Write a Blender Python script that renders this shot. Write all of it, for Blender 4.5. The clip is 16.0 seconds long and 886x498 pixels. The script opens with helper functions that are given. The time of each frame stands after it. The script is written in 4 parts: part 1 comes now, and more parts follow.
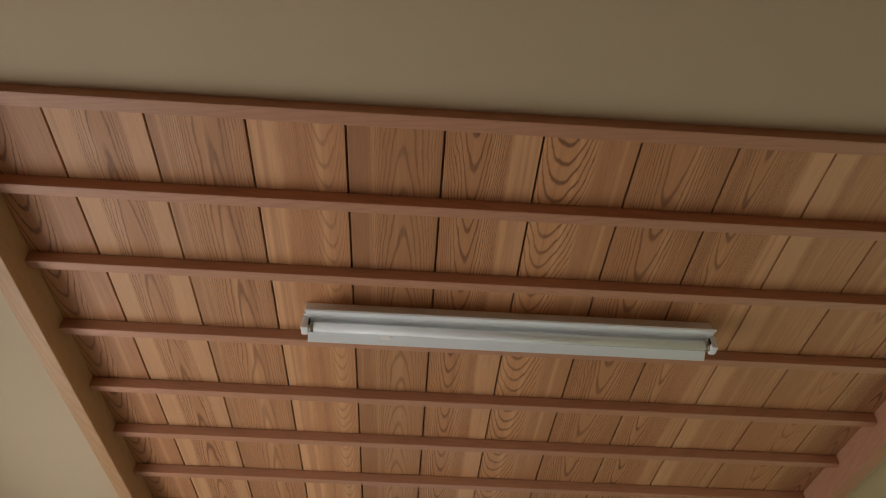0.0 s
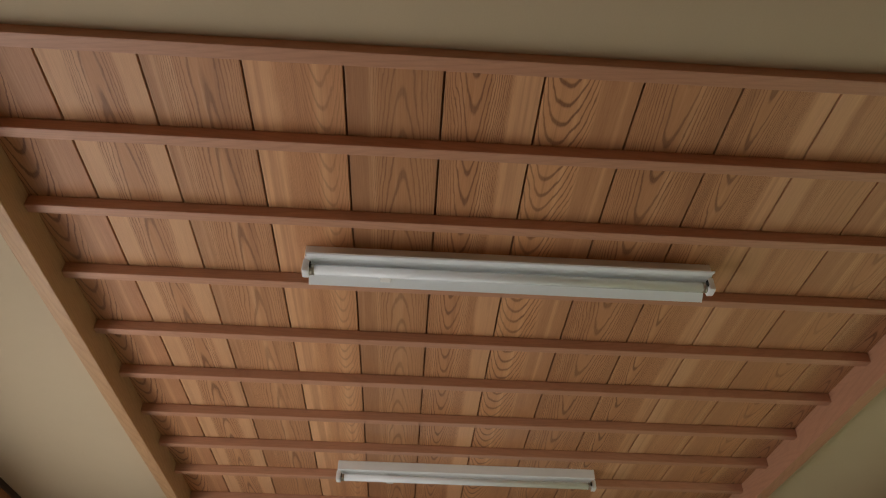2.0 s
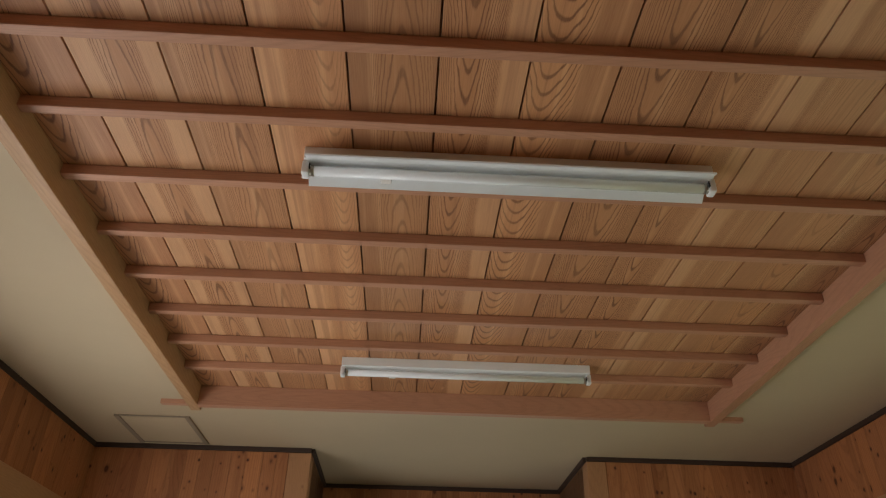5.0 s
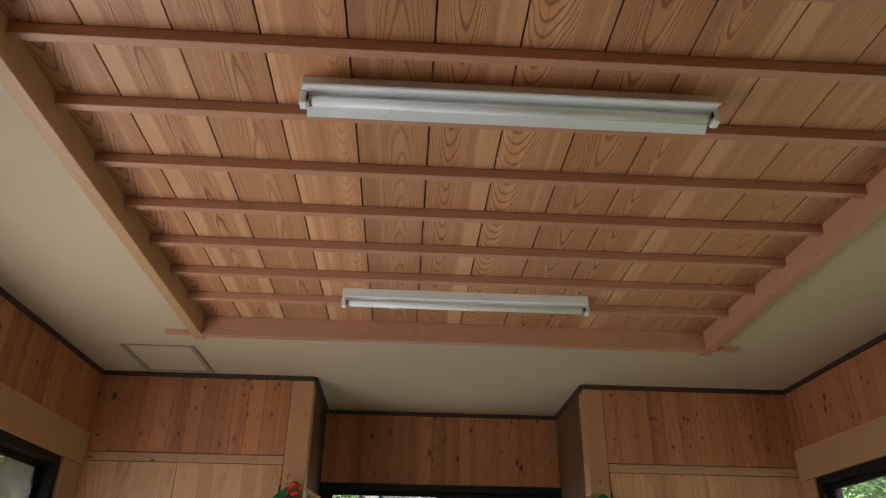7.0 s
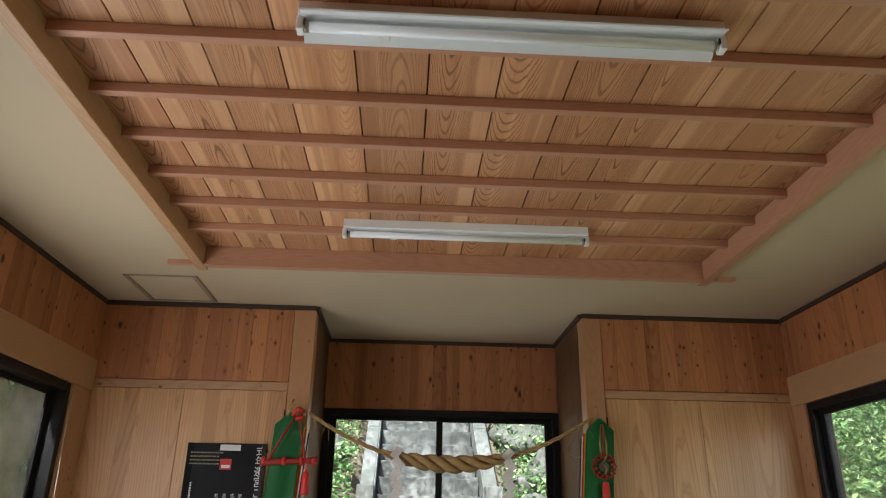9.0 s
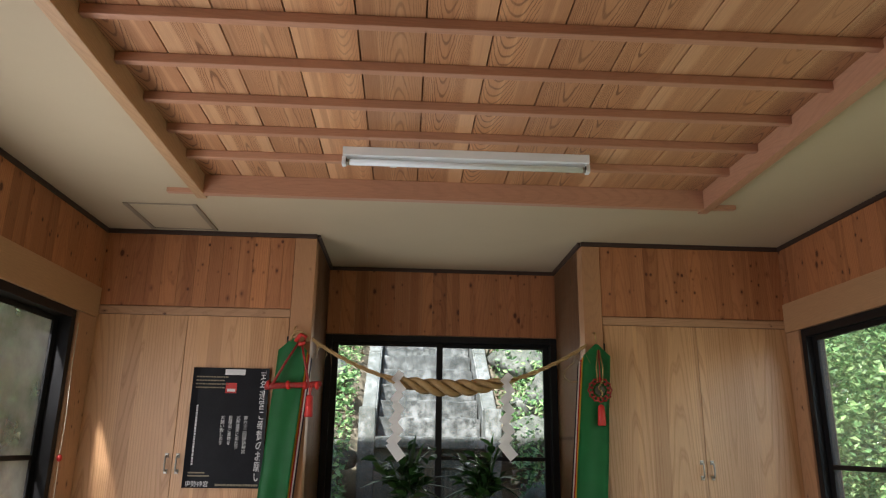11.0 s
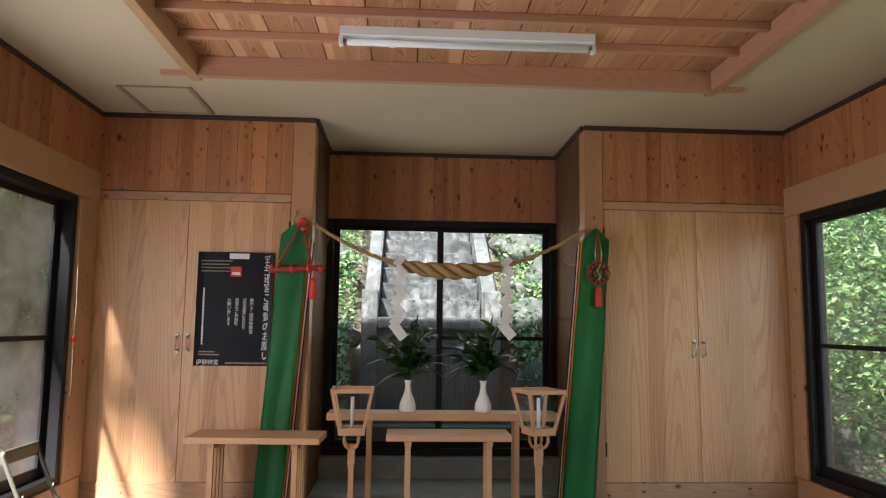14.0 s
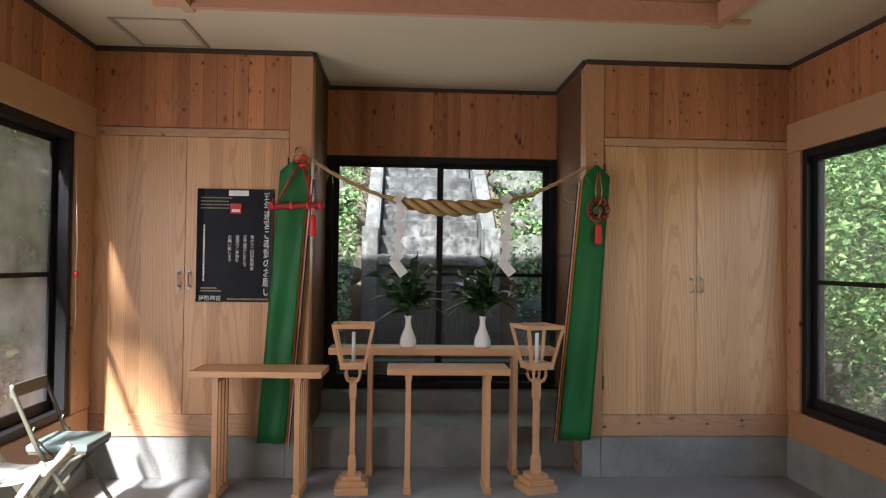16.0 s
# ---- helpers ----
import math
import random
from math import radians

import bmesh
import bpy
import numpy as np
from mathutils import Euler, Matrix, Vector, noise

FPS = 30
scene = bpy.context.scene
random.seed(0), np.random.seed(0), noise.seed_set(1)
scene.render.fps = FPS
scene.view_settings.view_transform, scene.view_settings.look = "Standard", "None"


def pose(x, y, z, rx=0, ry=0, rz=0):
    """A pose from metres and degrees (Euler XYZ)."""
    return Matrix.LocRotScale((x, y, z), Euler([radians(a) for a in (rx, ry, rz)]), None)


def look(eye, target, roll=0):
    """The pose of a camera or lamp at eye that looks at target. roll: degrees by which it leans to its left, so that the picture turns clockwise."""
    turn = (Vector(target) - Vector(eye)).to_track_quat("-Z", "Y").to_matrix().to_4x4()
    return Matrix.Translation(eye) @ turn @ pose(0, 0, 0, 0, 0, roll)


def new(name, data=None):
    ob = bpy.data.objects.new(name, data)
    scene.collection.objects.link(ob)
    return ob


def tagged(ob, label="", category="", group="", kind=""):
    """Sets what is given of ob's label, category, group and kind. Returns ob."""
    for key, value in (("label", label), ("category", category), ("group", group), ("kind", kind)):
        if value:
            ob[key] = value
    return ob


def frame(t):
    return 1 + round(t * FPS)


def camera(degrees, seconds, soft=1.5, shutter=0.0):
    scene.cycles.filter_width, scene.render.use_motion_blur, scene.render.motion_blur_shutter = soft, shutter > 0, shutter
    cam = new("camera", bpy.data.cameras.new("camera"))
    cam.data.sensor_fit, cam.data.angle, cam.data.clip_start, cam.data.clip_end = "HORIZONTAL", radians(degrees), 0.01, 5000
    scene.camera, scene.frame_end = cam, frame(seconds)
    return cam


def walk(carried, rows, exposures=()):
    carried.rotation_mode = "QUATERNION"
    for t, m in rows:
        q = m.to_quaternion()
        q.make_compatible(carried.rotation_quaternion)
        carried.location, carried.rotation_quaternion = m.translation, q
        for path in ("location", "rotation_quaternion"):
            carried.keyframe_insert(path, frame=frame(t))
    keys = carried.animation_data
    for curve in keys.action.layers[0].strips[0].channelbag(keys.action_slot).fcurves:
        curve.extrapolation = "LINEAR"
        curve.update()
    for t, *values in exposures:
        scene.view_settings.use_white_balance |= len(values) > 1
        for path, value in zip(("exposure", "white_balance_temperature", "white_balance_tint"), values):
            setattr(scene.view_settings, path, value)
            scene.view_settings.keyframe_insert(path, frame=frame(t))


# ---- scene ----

# camera: stands on a tripod in the entrance and tilts down from the ceiling to the altar
EYE = 1.40
cam = camera(64.4, 16.0, soft=1.2)
TILT = [
    (0.0, 45.28, -3.39, -0.91), (0.5, 44.18, -3.35, -0.86), (1.0, 43.10, -3.32, -0.83), (1.5, 41.90, -3.30, -0.81),
    (2.0, 40.63, -3.29, -0.79), (2.5, 39.35, -3.30, -0.78), (3.0, 38.03, -3.29, -0.77), (3.5, 36.74, -3.28, -0.78),
    (4.0, 35.39, -3.26, -0.78), (6.5, 28.43, -3.24, -0.79), (7.0, 27.07, -3.24, -0.79), (7.5, 25.75, -3.23, -0.80),
    (8.0, 24.30, -3.22, -0.80), (8.5, 22.85, -3.21, -0.81), (9.0, 21.43, -3.20, -0.80), (11.5, 14.09, -3.18, -0.80),
    (12.0, 12.56, -3.16, -0.79), (12.5, 10.98, -3.15, -0.77), (13.0, 9.38, -3.14, -0.76), (13.5, 7.76, -3.12, -0.74),
    (14.0, 6.23, -3.11, -0.73), (14.5, 4.91, -3.10, -0.73), (15.0, 3.59, -3.10, -0.73), (15.5, 2.29, -3.11, -0.73),
    (16.0, 1.10, -3.12, -0.73)]
walk(cam, [(t, pose(0, 0, EYE, 90 + p, r, y)) for t, p, y, r in TILT], 
     exposures=[(0.0, 2.06, 6850, 12), (4.0, 2.1, 6800, 11.5), (9.0, 2.34, 6300, 8.5), (13.0, 2.5, 6250, 13), (16.0, 2.58, 6200, 14.5)])

# ---- world, sun and large lights ----
SUN_ELEV, SUN_AZ = 40.0, -20.0     # the sun shines in through the west window, along the wall
world = bpy.data.worlds.new("sky")
scene.world = world
world.use_nodes = True
wn = world.node_tree.nodes
sky = wn.new("ShaderNodeTexSky")
sky.sky_type, sky.sun_disc = "NISHITA", False
sky.sun_elevation, sky.sun_rotation = radians(SUN_ELEV), radians(180 - SUN_AZ)
world.node_tree.links.new(sky.outputs[0], wn["Background"].inputs[0])
wn["Background"].inputs[1].default_value = 0.15

sun = new("sun", bpy.data.lights.new("sun", "SUN"))
sun.data.energy, sun.data.angle, sun.data.color = 5.0, radians(2.6), (1.0, 0.965, 0.925)
sun.matrix_world = look((4, -12, 5), (4 - math.sin(radians(SUN_AZ)) * 10, -12 + math.cos(radians(SUN_AZ)) * 10,
                                      5 - math.tan(radians(SUN_ELEV)) * 10))


def opening_lamp(name, eye, target, wide, high, watts, colour):
    """The sky's light in the opening of a window or door."""
    lamp = new(name, bpy.data.lights.new(name, "AREA"))
    lamp.data.shape, lamp.data.size, lamp.data.size_y = "RECTANGLE", wide, high
    lamp.data.energy, lamp.data.color = watts, colour
    lamp.matrix_world = look(eye, target)
    return lamp


opening_lamp("west_window_daylight", (-2.07, 2.2, 1.3), (1, 2.2, 1.3), 2.5, 1.55, 12, (1.0, 0.97, 0.95))
opening_lamp("north_window_daylight", (0.287, 5.385, 1.75), (0.287, 0, 1.75), 1.6, 0.85, 0.8, (1.0, 0.98, 0.90))
opening_lamp("east_window_daylight", (2.655, 2.2, 1.3), (0, 2.2, 1.3), 2.5, 1.55, 2.6, (0.92, 1.0, 0.62))

# ---- materials ----
def nodes_of(name):
    m = bpy.data.materials.new(name)
    m.use_nodes = True
    return m, m.node_tree.nodes, m.node_tree.links, m.node_tree.nodes["Principled BSDF"]


def mapped(n, l, scale, island=False, spread=37.0, turn=(0, 0, 0)):
    """Object coordinates in metres, shifted by a random step for each piece, then stretched."""
    co, mp = n.new("ShaderNodeTexCoord"), n.new("ShaderNodeMapping")
    rnd = n.new("ShaderNodeNewGeometry" if island else "ShaderNodeObjectInfo")
    out = rnd.outputs["Random Per Island" if island else "Random"]
    shift = n.new("ShaderNodeVectorMath")
    shift.operation = "MULTIPLY_ADD"
    shift.inputs[1].default_value = (spread * 0.13, spread, spread * 0.61)
    l.new(out, shift.inputs[0])
    l.new(co.outputs["Object"], shift.inputs[2])
    mp.inputs["Scale"].default_value = scale
    mp.inputs["Rotation"].default_value = turn
    l.new(shift.outputs[0], mp.inputs[0])
    return mp.outputs[0], out


def ramp(n, l, src, stops):
    r = n.new("ShaderNodeValToRGB")
    e = r.color_ramp.elements
    while len(e) < len(stops):
        e.new(0.5)
    for k, (p, c) in zip(e, stops):
        k.position, k.color = p, (*c, 1)
    l.new(src, r.inputs[0])
    return r.outputs[0]


def mix(n, l, fac, a, b, how="MIX"):
    m = n.new("ShaderNodeMix")
    m.data_type, m.blend_type = "RGBA", how
    for sock, v in ((m.inputs[0], fac), (m.inputs[6], a), (m.inputs[7], b)):
        if isinstance(v, (int, float)):
            sock.default_value = v
        elif isinstance(v, tuple):
            sock.default_value = (*v, 1)
        else:
            l.new(v, sock)
    return m.outputs[2]


def noise_tex(n, l, vec, scale, detail=4, rough=0.6, distort=0.0):
    t = n.new("ShaderNodeTexNoise")
    t.inputs["Scale"].default_value, t.inputs["Detail"].default_value = scale, detail
    t.inputs["Roughness"].default_value, t.inputs["Distortion"].default_value = rough, distort
    l.new(vec, t.inputs["Vector"])
    return t.outputs["Fac"]


def math_node(n, l, how, a, b=0.5):
    m = n.new("ShaderNodeMath")
    m.operation = how
    for sock, v in ((m.inputs[0], a), (m.inputs[1], b)):
        if isinstance(v, (int, float)):
            sock.default_value = v
        else:
            l.new(v, sock)
    if how == "MULTIPLY_ADD":
        m.inputs[2].default_value = 0.5
    return m.outputs[0]


def bump(n, l, bsdf, height, strength, dist=0.002):
    b = n.new("ShaderNodeBump")
    b.inputs["Strength"].default_value, b.inputs["Distance"].default_value = strength, dist
    l.new(height, b.inputs["Height"])
    l.new(b.outputs[0], bsdf.inputs["Normal"])


def wood(name, light, dark, axis="z", island=False, rings=9.0, line=0.55, knots=0.0, vary=0.25, rough=0.5, face="y", strips=0.0, long=0.085):
    """Sawn timber. axis: the way of the grain; face: the axis across the visible face's normal.
    Elongated rings give the arches of flat-sawn boards; knots are sparse dark spots."""
    m, n, l, bsdf = nodes_of(name)
    scale = {"x": (long, 1, 1), "y": (1, long, 1), "z": (1, 1, long)}[axis]
    vec, rnd = mapped(n, l, scale, island)
    warp = n.new("ShaderNodeTexNoise")
    warp.inputs["Scale"].default_value, warp.inputs["Detail"].default_value = 3.0, 3
    l.new(vec, warp.inputs["Vector"])
    add = n.new("ShaderNodeVectorMath")
    add.operation = "MULTIPLY_ADD"
    add.inputs[1].default_value = (0.16, 0.16, 0.16)
    l.new(warp.outputs["Color"], add.inputs[0])
    l.new(vec, add.inputs[2])
    big = n.new("ShaderNodeTexVoronoi")
    big.feature = "F1"
    big.inputs["Scale"].default_value = 3.4
    l.new(add.outputs[0], big.inputs["Vector"])
    wave = math_node(n, l, "SINE", math_node(n, l, "MULTIPLY", big.outputs["Distance"], rings * 16))
    grain = ramp(n, l, wave, [(0.0, (0, 0, 0)), (0.45, (0.05, 0.05, 0.05)), (0.92, (1, 1, 1)), (1.0, (0.55, 0.55, 0.55))])
    fine = noise_tex(n, l, vec, 160, 3, 0.7)
    broad = noise_tex(n, l, vec, 5.0, 3, 0.5)
    base = mix(n, l, ramp(n, l, broad, [(0.3, (0, 0, 0)), (0.7, (1, 1, 1))]), light,
               tuple(a * 0.62 + b * 0.38 for a, b in zip(light, dark)))
    strength = mix(n, l, 1.0, grain, (line, line, line), "MULTIPLY")
    col = mix(n, l, strength, base, dark)
    col = mix(n, l, 0.25, col, ramp(n, l, fine, [(0.3, tuple(c * 0.7 for c in dark)), (0.7, light)]))
    tone = ramp(n, l, rnd, [(0.0, (1 - vary, 1 - vary * 1.15, 1 - vary * 1.25)), (0.35, (1, 1, 1)),
                            (0.7, (1 - vary * 0.35, 1 - vary * 0.5, 1 - vary * 0.55)), (1.0, (1 + vary * 0.25, 1 + vary * 0.22, 1 + vary * 0.15))])
    col = mix(n, l, 1.0, col, tone, "MULTIPLY")
    if strips:
        sv, _ = mapped(n, l, (1, 0, 0), island)
        v = n.new("ShaderNodeTexVoronoi")
        v.inputs["Scale"].default_value = strips
        l.new(sv, v.inputs["Vector"])
        sp = n.new("ShaderNodeSeparateColor")
        l.new(v.outputs["Color"], sp.inputs[0])
        col = mix(n, l, 1.0, col, ramp(n, l, sp.outputs[0], [(0.0, (0.82, 0.77, 0.71)), (0.45, (1, 1, 1)), (1.0, (1.05, 1.04, 0.98))]), "MULTIPLY")
    if knots:
        for size, share, long_way in ((10.5, knots * 0.85, 0.60), (17.0, knots * 0.7, 0.75)):
            sc = {"x": [long_way, 1, 1], "y": [1, long_way, 1], "z": [1, 1, long_way]}[axis]
            sc["xyz".index(face)] = 0.0
            kv, _ = mapped(n, l, sc, island, 37.0 + size)
            v = n.new("ShaderNodeTexVoronoi")
            v.inputs["Scale"].default_value = size
            l.new(kv, v.inputs["Vector"])
            sep = n.new("ShaderNodeSeparateColor")
            l.new(v.outputs["Color"], sep.inputs[0])
            reach = math_node(n, l, "ADD", v.outputs["Distance"], math_node(n, l, "MULTIPLY", sep.outputs[1], 0.07))
            spot = ramp(n, l, reach, [(0.0, (1, 1, 1)), (0.115, (1, 1, 1)), (0.15, (0.42, 0.42, 0.42)), (0.25, (0, 0, 0))])
            keep = math_node(n, l, "LESS_THAN", sep.outputs[0], share)
            col = mix(n, l, math_node(n, l, "MULTIPLY", spot, keep), col, (dark[0] * 0.34, dark[1] * 0.24, dark[2] * 0.20))
    l.new(col, bsdf.inputs["Base Color"])
    bsdf.inputs["Roughness"].default_value = rough
    bump(n, l, bsdf, math_node(n, l, "ADD", wave, fine), 0.12, 0.001)
    return m


def plain(name, colour, rough=0.5, metal=0.0, vary=0.12, scale=6.0, relief=0.1, fine=90.0):
    """A paint, plaster, plastic or metal with faint blotches and a fine grain."""
    m, n, l, bsdf = nodes_of(name)
    co = n.new("ShaderNodeTexCoord").outputs["Object"]
    a, b = noise_tex(n, l, co, scale, 4), noise_tex(n, l, co, fine, 2)
    lo, hi = tuple(c * (1 - vary) for c in colour), tuple(min(1, c * (1 + vary)) for c in colour)
    col = mix(n, l, 0.3, ramp(n, l, a, [(0.3, lo), (0.7, hi)]), ramp(n, l, b, [(0.3, lo), (0.7, hi)]))
    l.new(col, bsdf.inputs["Base Color"])
    bsdf.inputs["Roughness"].default_value, bsdf.inputs["Metallic"].default_value = rough, metal
    if relief:
        bump(n, l, bsdf, b, relief, 0.001)
    return m


def mottled(name, dark, light, scale):
    """Weathered stone with patches of lichen and dirt."""
    m, n, l, bsdf = nodes_of(name)
    vec, rnd = mapped(n, l, (1, 1, 1))
    a, b = noise_tex(n, l, vec, scale, 8, 0.75), noise_tex(n, l, vec, scale * 0.22, 4)
    col = ramp(n, l, a, [(0.42, dark), (0.50, tuple((p + q) / 2 for p, q in zip(dark, light))), (0.57, light)])
    col = mix(n, l, ramp(n, l, b, [(0.42, (0, 0, 0)), (0.6, (0.75, 0.75, 0.75))]), col, dark)
    l.new(col, bsdf.inputs["Base Color"])
    bsdf.inputs["Roughness"].default_value = 0.9
    bump(n, l, bsdf, a, 0.6, 0.01)
    return m


def glass(name, tint=(1, 1, 1), least=0.05, haze=0.0):
    """Clear glass: it mirrors little straight on and more at a slant. haze: a pale veil for dust, glare and
    reflections.
    """
    m, n, l, bsdf = nodes_of(name)
    n.remove(bsdf)
    t, g, f, x = (n.new("ShaderNode" + k) for k in ("BsdfTransparent", "BsdfGlossy", "LayerWeight", "MixShader"))
    t.inputs[0].default_value = (*tint, 1)
    g.inputs["Roughness"].default_value = 0.02
    f.inputs["Blend"].default_value = 0.5
    slant = math_node(n, l, "POWER", f.outputs["Facing"], 5.0)
    l.new(math_node(n, l, "MULTIPLY_ADD", slant, 0.85), x.inputs[0])
    x.inputs[0].links[0].from_node.inputs[2].default_value = least
    l.new(t.outputs[0], x.inputs[1])
    l.new(g.outputs[0], x.inputs[2])
    out = x.outputs[0]
    if haze:
        d, y = n.new("ShaderNodeBsdfDiffuse"), n.new("ShaderNodeMixShader")
        d.inputs[0].default_value = (0.7, 0.7, 0.7, 1)
        co = n.new("ShaderNodeTexCoord").outputs["Object"]
        l.new(ramp(n, l, noise_tex(n, l, co, 2.5, 5), [(0.35, (haze * .4,) * 3), (0.75, (haze * 1.6,) * 3)]), y.inputs[0])
        l.new(out, y.inputs[1])
        l.new(d.outputs[0], y.inputs[2])
        out = y.outputs[0]
    l.new(out, n["Material Output"].inputs[0])
    return m


def plank_wood(pitch=0.246, start=0.043):
    """Flat-sawn cedar: nested arches along the heart of each plank, plain sapwood towards its edges."""
    m, n, l, bsdf = nodes_of("cedar_ceiling_plank")
    co = n.new("ShaderNodeTexCoord").outputs["Object"]
    sep = n.new("ShaderNodeSeparateXYZ")
    l.new(co, sep.inputs[0])
    vec, rnd = mapped(n, l, (1, 0.22, 1), True)
    frac = lambda k: math_node(n, l, "FRACT", math_node(n, l, "MULTIPLY", rnd, k))
    ra, rb, rc, rd = frac(17.31), frac(91.7), frac(43.9), frac(137.3)
    u = math_node(n, l, "SUBTRACT", math_node(n, l, "FRACT", math_node(n, l, "DIVIDE", math_node(n, l, "SUBTRACT", sep.outputs[0], start), pitch)), 0.5)
    u = math_node(n, l, "ADD", u, math_node(n, l, "MULTIPLY", math_node(n, l, "SUBTRACT", ra, 0.5), 0.55))
    warp = noise_tex(n, l, vec, 6.5, 6, 0.62)
    swing = math_node(n, l, "MULTIPLY", math_node(n, l, "SUBTRACT", warp, 0.5), 0.055)
    du = math_node(n, l, "ADD", math_node(n, l, "MULTIPLY", u, pitch), swing)
    d2 = math_node(n, l, "MULTIPLY", du, du)
    along = math_node(n, l, "MULTIPLY", sep.outputs[1], math_node(n, l, "ADD", math_node(n, l, "MULTIPLY", math_node(n, l, "SUBTRACT", rb, 0.45), 26.0), 3.0))
    phase = math_node(n, l, "ADD", along, math_node(n, l, "MULTIPLY", d2, math_node(n, l, "ADD", math_node(n, l, "MULTIPLY", rc, 1300.0), 650.0)))
    phase = math_node(n, l, "ADD", phase, math_node(n, l, "MULTIPLY", noise_tex(n, l, vec, 2.2, 4, 0.6), 5.0))
    wave = math_node(n, l, "SINE", math_node(n, l, "MULTIPLY", phase, 6.2832))
    line = ramp(n, l, math_node(n, l, "MULTIPLY_ADD", wave, 0.5), [(0.0, (0, 0, 0)), (0.72, (0.04, 0.04, 0.04)), (0.90, (0.55, 0.55, 0.55)), (0.95, (1, 1, 1))])
    heart = ramp(n, l, math_node(n, l, "DIVIDE", math_node(n, l, "ABSOLUTE", du), math_node(n, l, "ADD", math_node(n, l, "MULTIPLY", rd, 0.09), 0.06)),
                 [(0.80, (1, 1, 1)), (0.93, (0.04, 0.04, 0.04))])
    patchy = ramp(n, l, noise_tex(n, l, vec, 6, 3), [(0.3, (0.5, 0.5, 0.5)), (0.6, (1, 1, 1))])
    base = mix(n, l, heart, mix(n, l, ramp(n, l, rc, [(0.3, (0, 0, 0)), (0.6, (1, 1, 1))]), (0.44, 0.225, 0.115), (0.80, 0.49, 0.275)), (0.58, 0.305, 0.152))
    soft = noise_tex(n, l, vec, 3.0, 3, 0.5)
    base = mix(n, l, ramp(n, l, soft, [(0.35, (0, 0, 0)), (0.75, (0.5, 0.5, 0.5))]), base, (0.42, 0.19, 0.09))
    sv, _ = mapped(n, l, (1, 0.012, 1), True)
    streak = noise_tex(n, l, sv, 26, 3, 0.6)
    base = mix(n, l, ramp(n, l, streak, [(0.55, (0, 0, 0)), (0.68, (0.6, 0.6, 0.6))]), base, (0.74, 0.45, 0.25))
    base = mix(n, l, ramp(n, l, streak, [(0.34, (0.55, 0.55, 0.55)), (0.44, (0, 0, 0))]), base, (0.36, 0.165, 0.08))
    bold = ramp(n, l, ra, [(0.1, (0.45, 0.45, 0.45)), (0.4, (0.85, 0.85, 0.85)), (0.7, (1, 1, 1))])
    fac = mix(n, l, 1.0, mix(n, l, 1.0, line, heart, "MULTIPLY"), patchy, "MULTIPLY")
    fac = mix(n, l, 1.0, fac, bold, "MULTIPLY")
    col = mix(n, l, mix(n, l, 1.0, fac, (0.95, 0.95, 0.95), "MULTIPLY"), base, (0.135, 0.05, 0.022))
    fv, _ = mapped(n, l, (1, 0.03, 1), True)
    fine = noise_tex(n, l, fv, 320, 3, 0.7)
    col = mix(n, l, 0.22, col, ramp(n, l, fine, [(0.3, (0.25, 0.10, 0.045)), (0.7, (0.66, 0.37, 0.2))]))
    col = mix(n, l, 1.0, col, ramp(n, l, rb, [(0.0, (0.82, 0.78, 0.74)), (0.4, (1, 1, 1)), (0.7, (0.92, 0.86, 0.82)), (1.0, (1.12, 1.1, 1.06))]), "MULTIPLY")
    l.new(col, bsdf.inputs["Base Color"])
    bsdf.inputs["Roughness"].default_value = 0.5
    bump(n, l, bsdf, math_node(n, l, "ADD", wave, fine), 0.1, 0.001)
    return m


def straw():
    m, n, l, bsdf = nodes_of("rice_straw")
    co = n.new("ShaderNodeTexCoord").outputs["Object"]
    a, b = noise_tex(n, l, co, 25, 4), noise_tex(n, l, co, 320, 2)
    col = mix(n, l, 0.5, ramp(n, l, a, [(0.3, (0.26, 0.15, 0.055)), (0.7, (0.46, 0.30, 0.125))]),
              ramp(n, l, b, [(0.35, (0.15, 0.085, 0.03)), (0.65, (0.52, 0.36, 0.17))]))
    l.new(col, bsdf.inputs["Base Color"])
    bsdf.inputs["Roughness"].default_value = 0.75
    bump(n, l, bsdf, b, 0.5, 0.002)
    return m


def leafy(name, a, b, c, gloss=0.35, island=True, through_light=0.35):
    """Foliage: colour differs from leaf to leaf; part of the light shines through."""
    m, n, l, bsdf = nodes_of(name)
    rnd = n.new("ShaderNodeNewGeometry").outputs["Random Per Island"] if island else n.new("ShaderNodeObjectInfo").outputs["Random"]
    col = ramp(n, l, rnd, [(0.0, a), (0.5, b), (1.0, c)])
    l.new(col, bsdf.inputs["Base Color"])
    bsdf.inputs["Roughness"].default_value = gloss
    t, x = n.new("ShaderNodeBsdfTranslucent"), n.new("ShaderNodeMixShader")
    l.new(col, t.inputs[0])
    x.inputs[0].default_value = through_light
    l.new(bsdf.outputs[0], x.inputs[1])
    l.new(t.outputs[0], x.inputs[2])
    l.new(x.outputs[0], n["Material Output"].inputs[0])
    return m


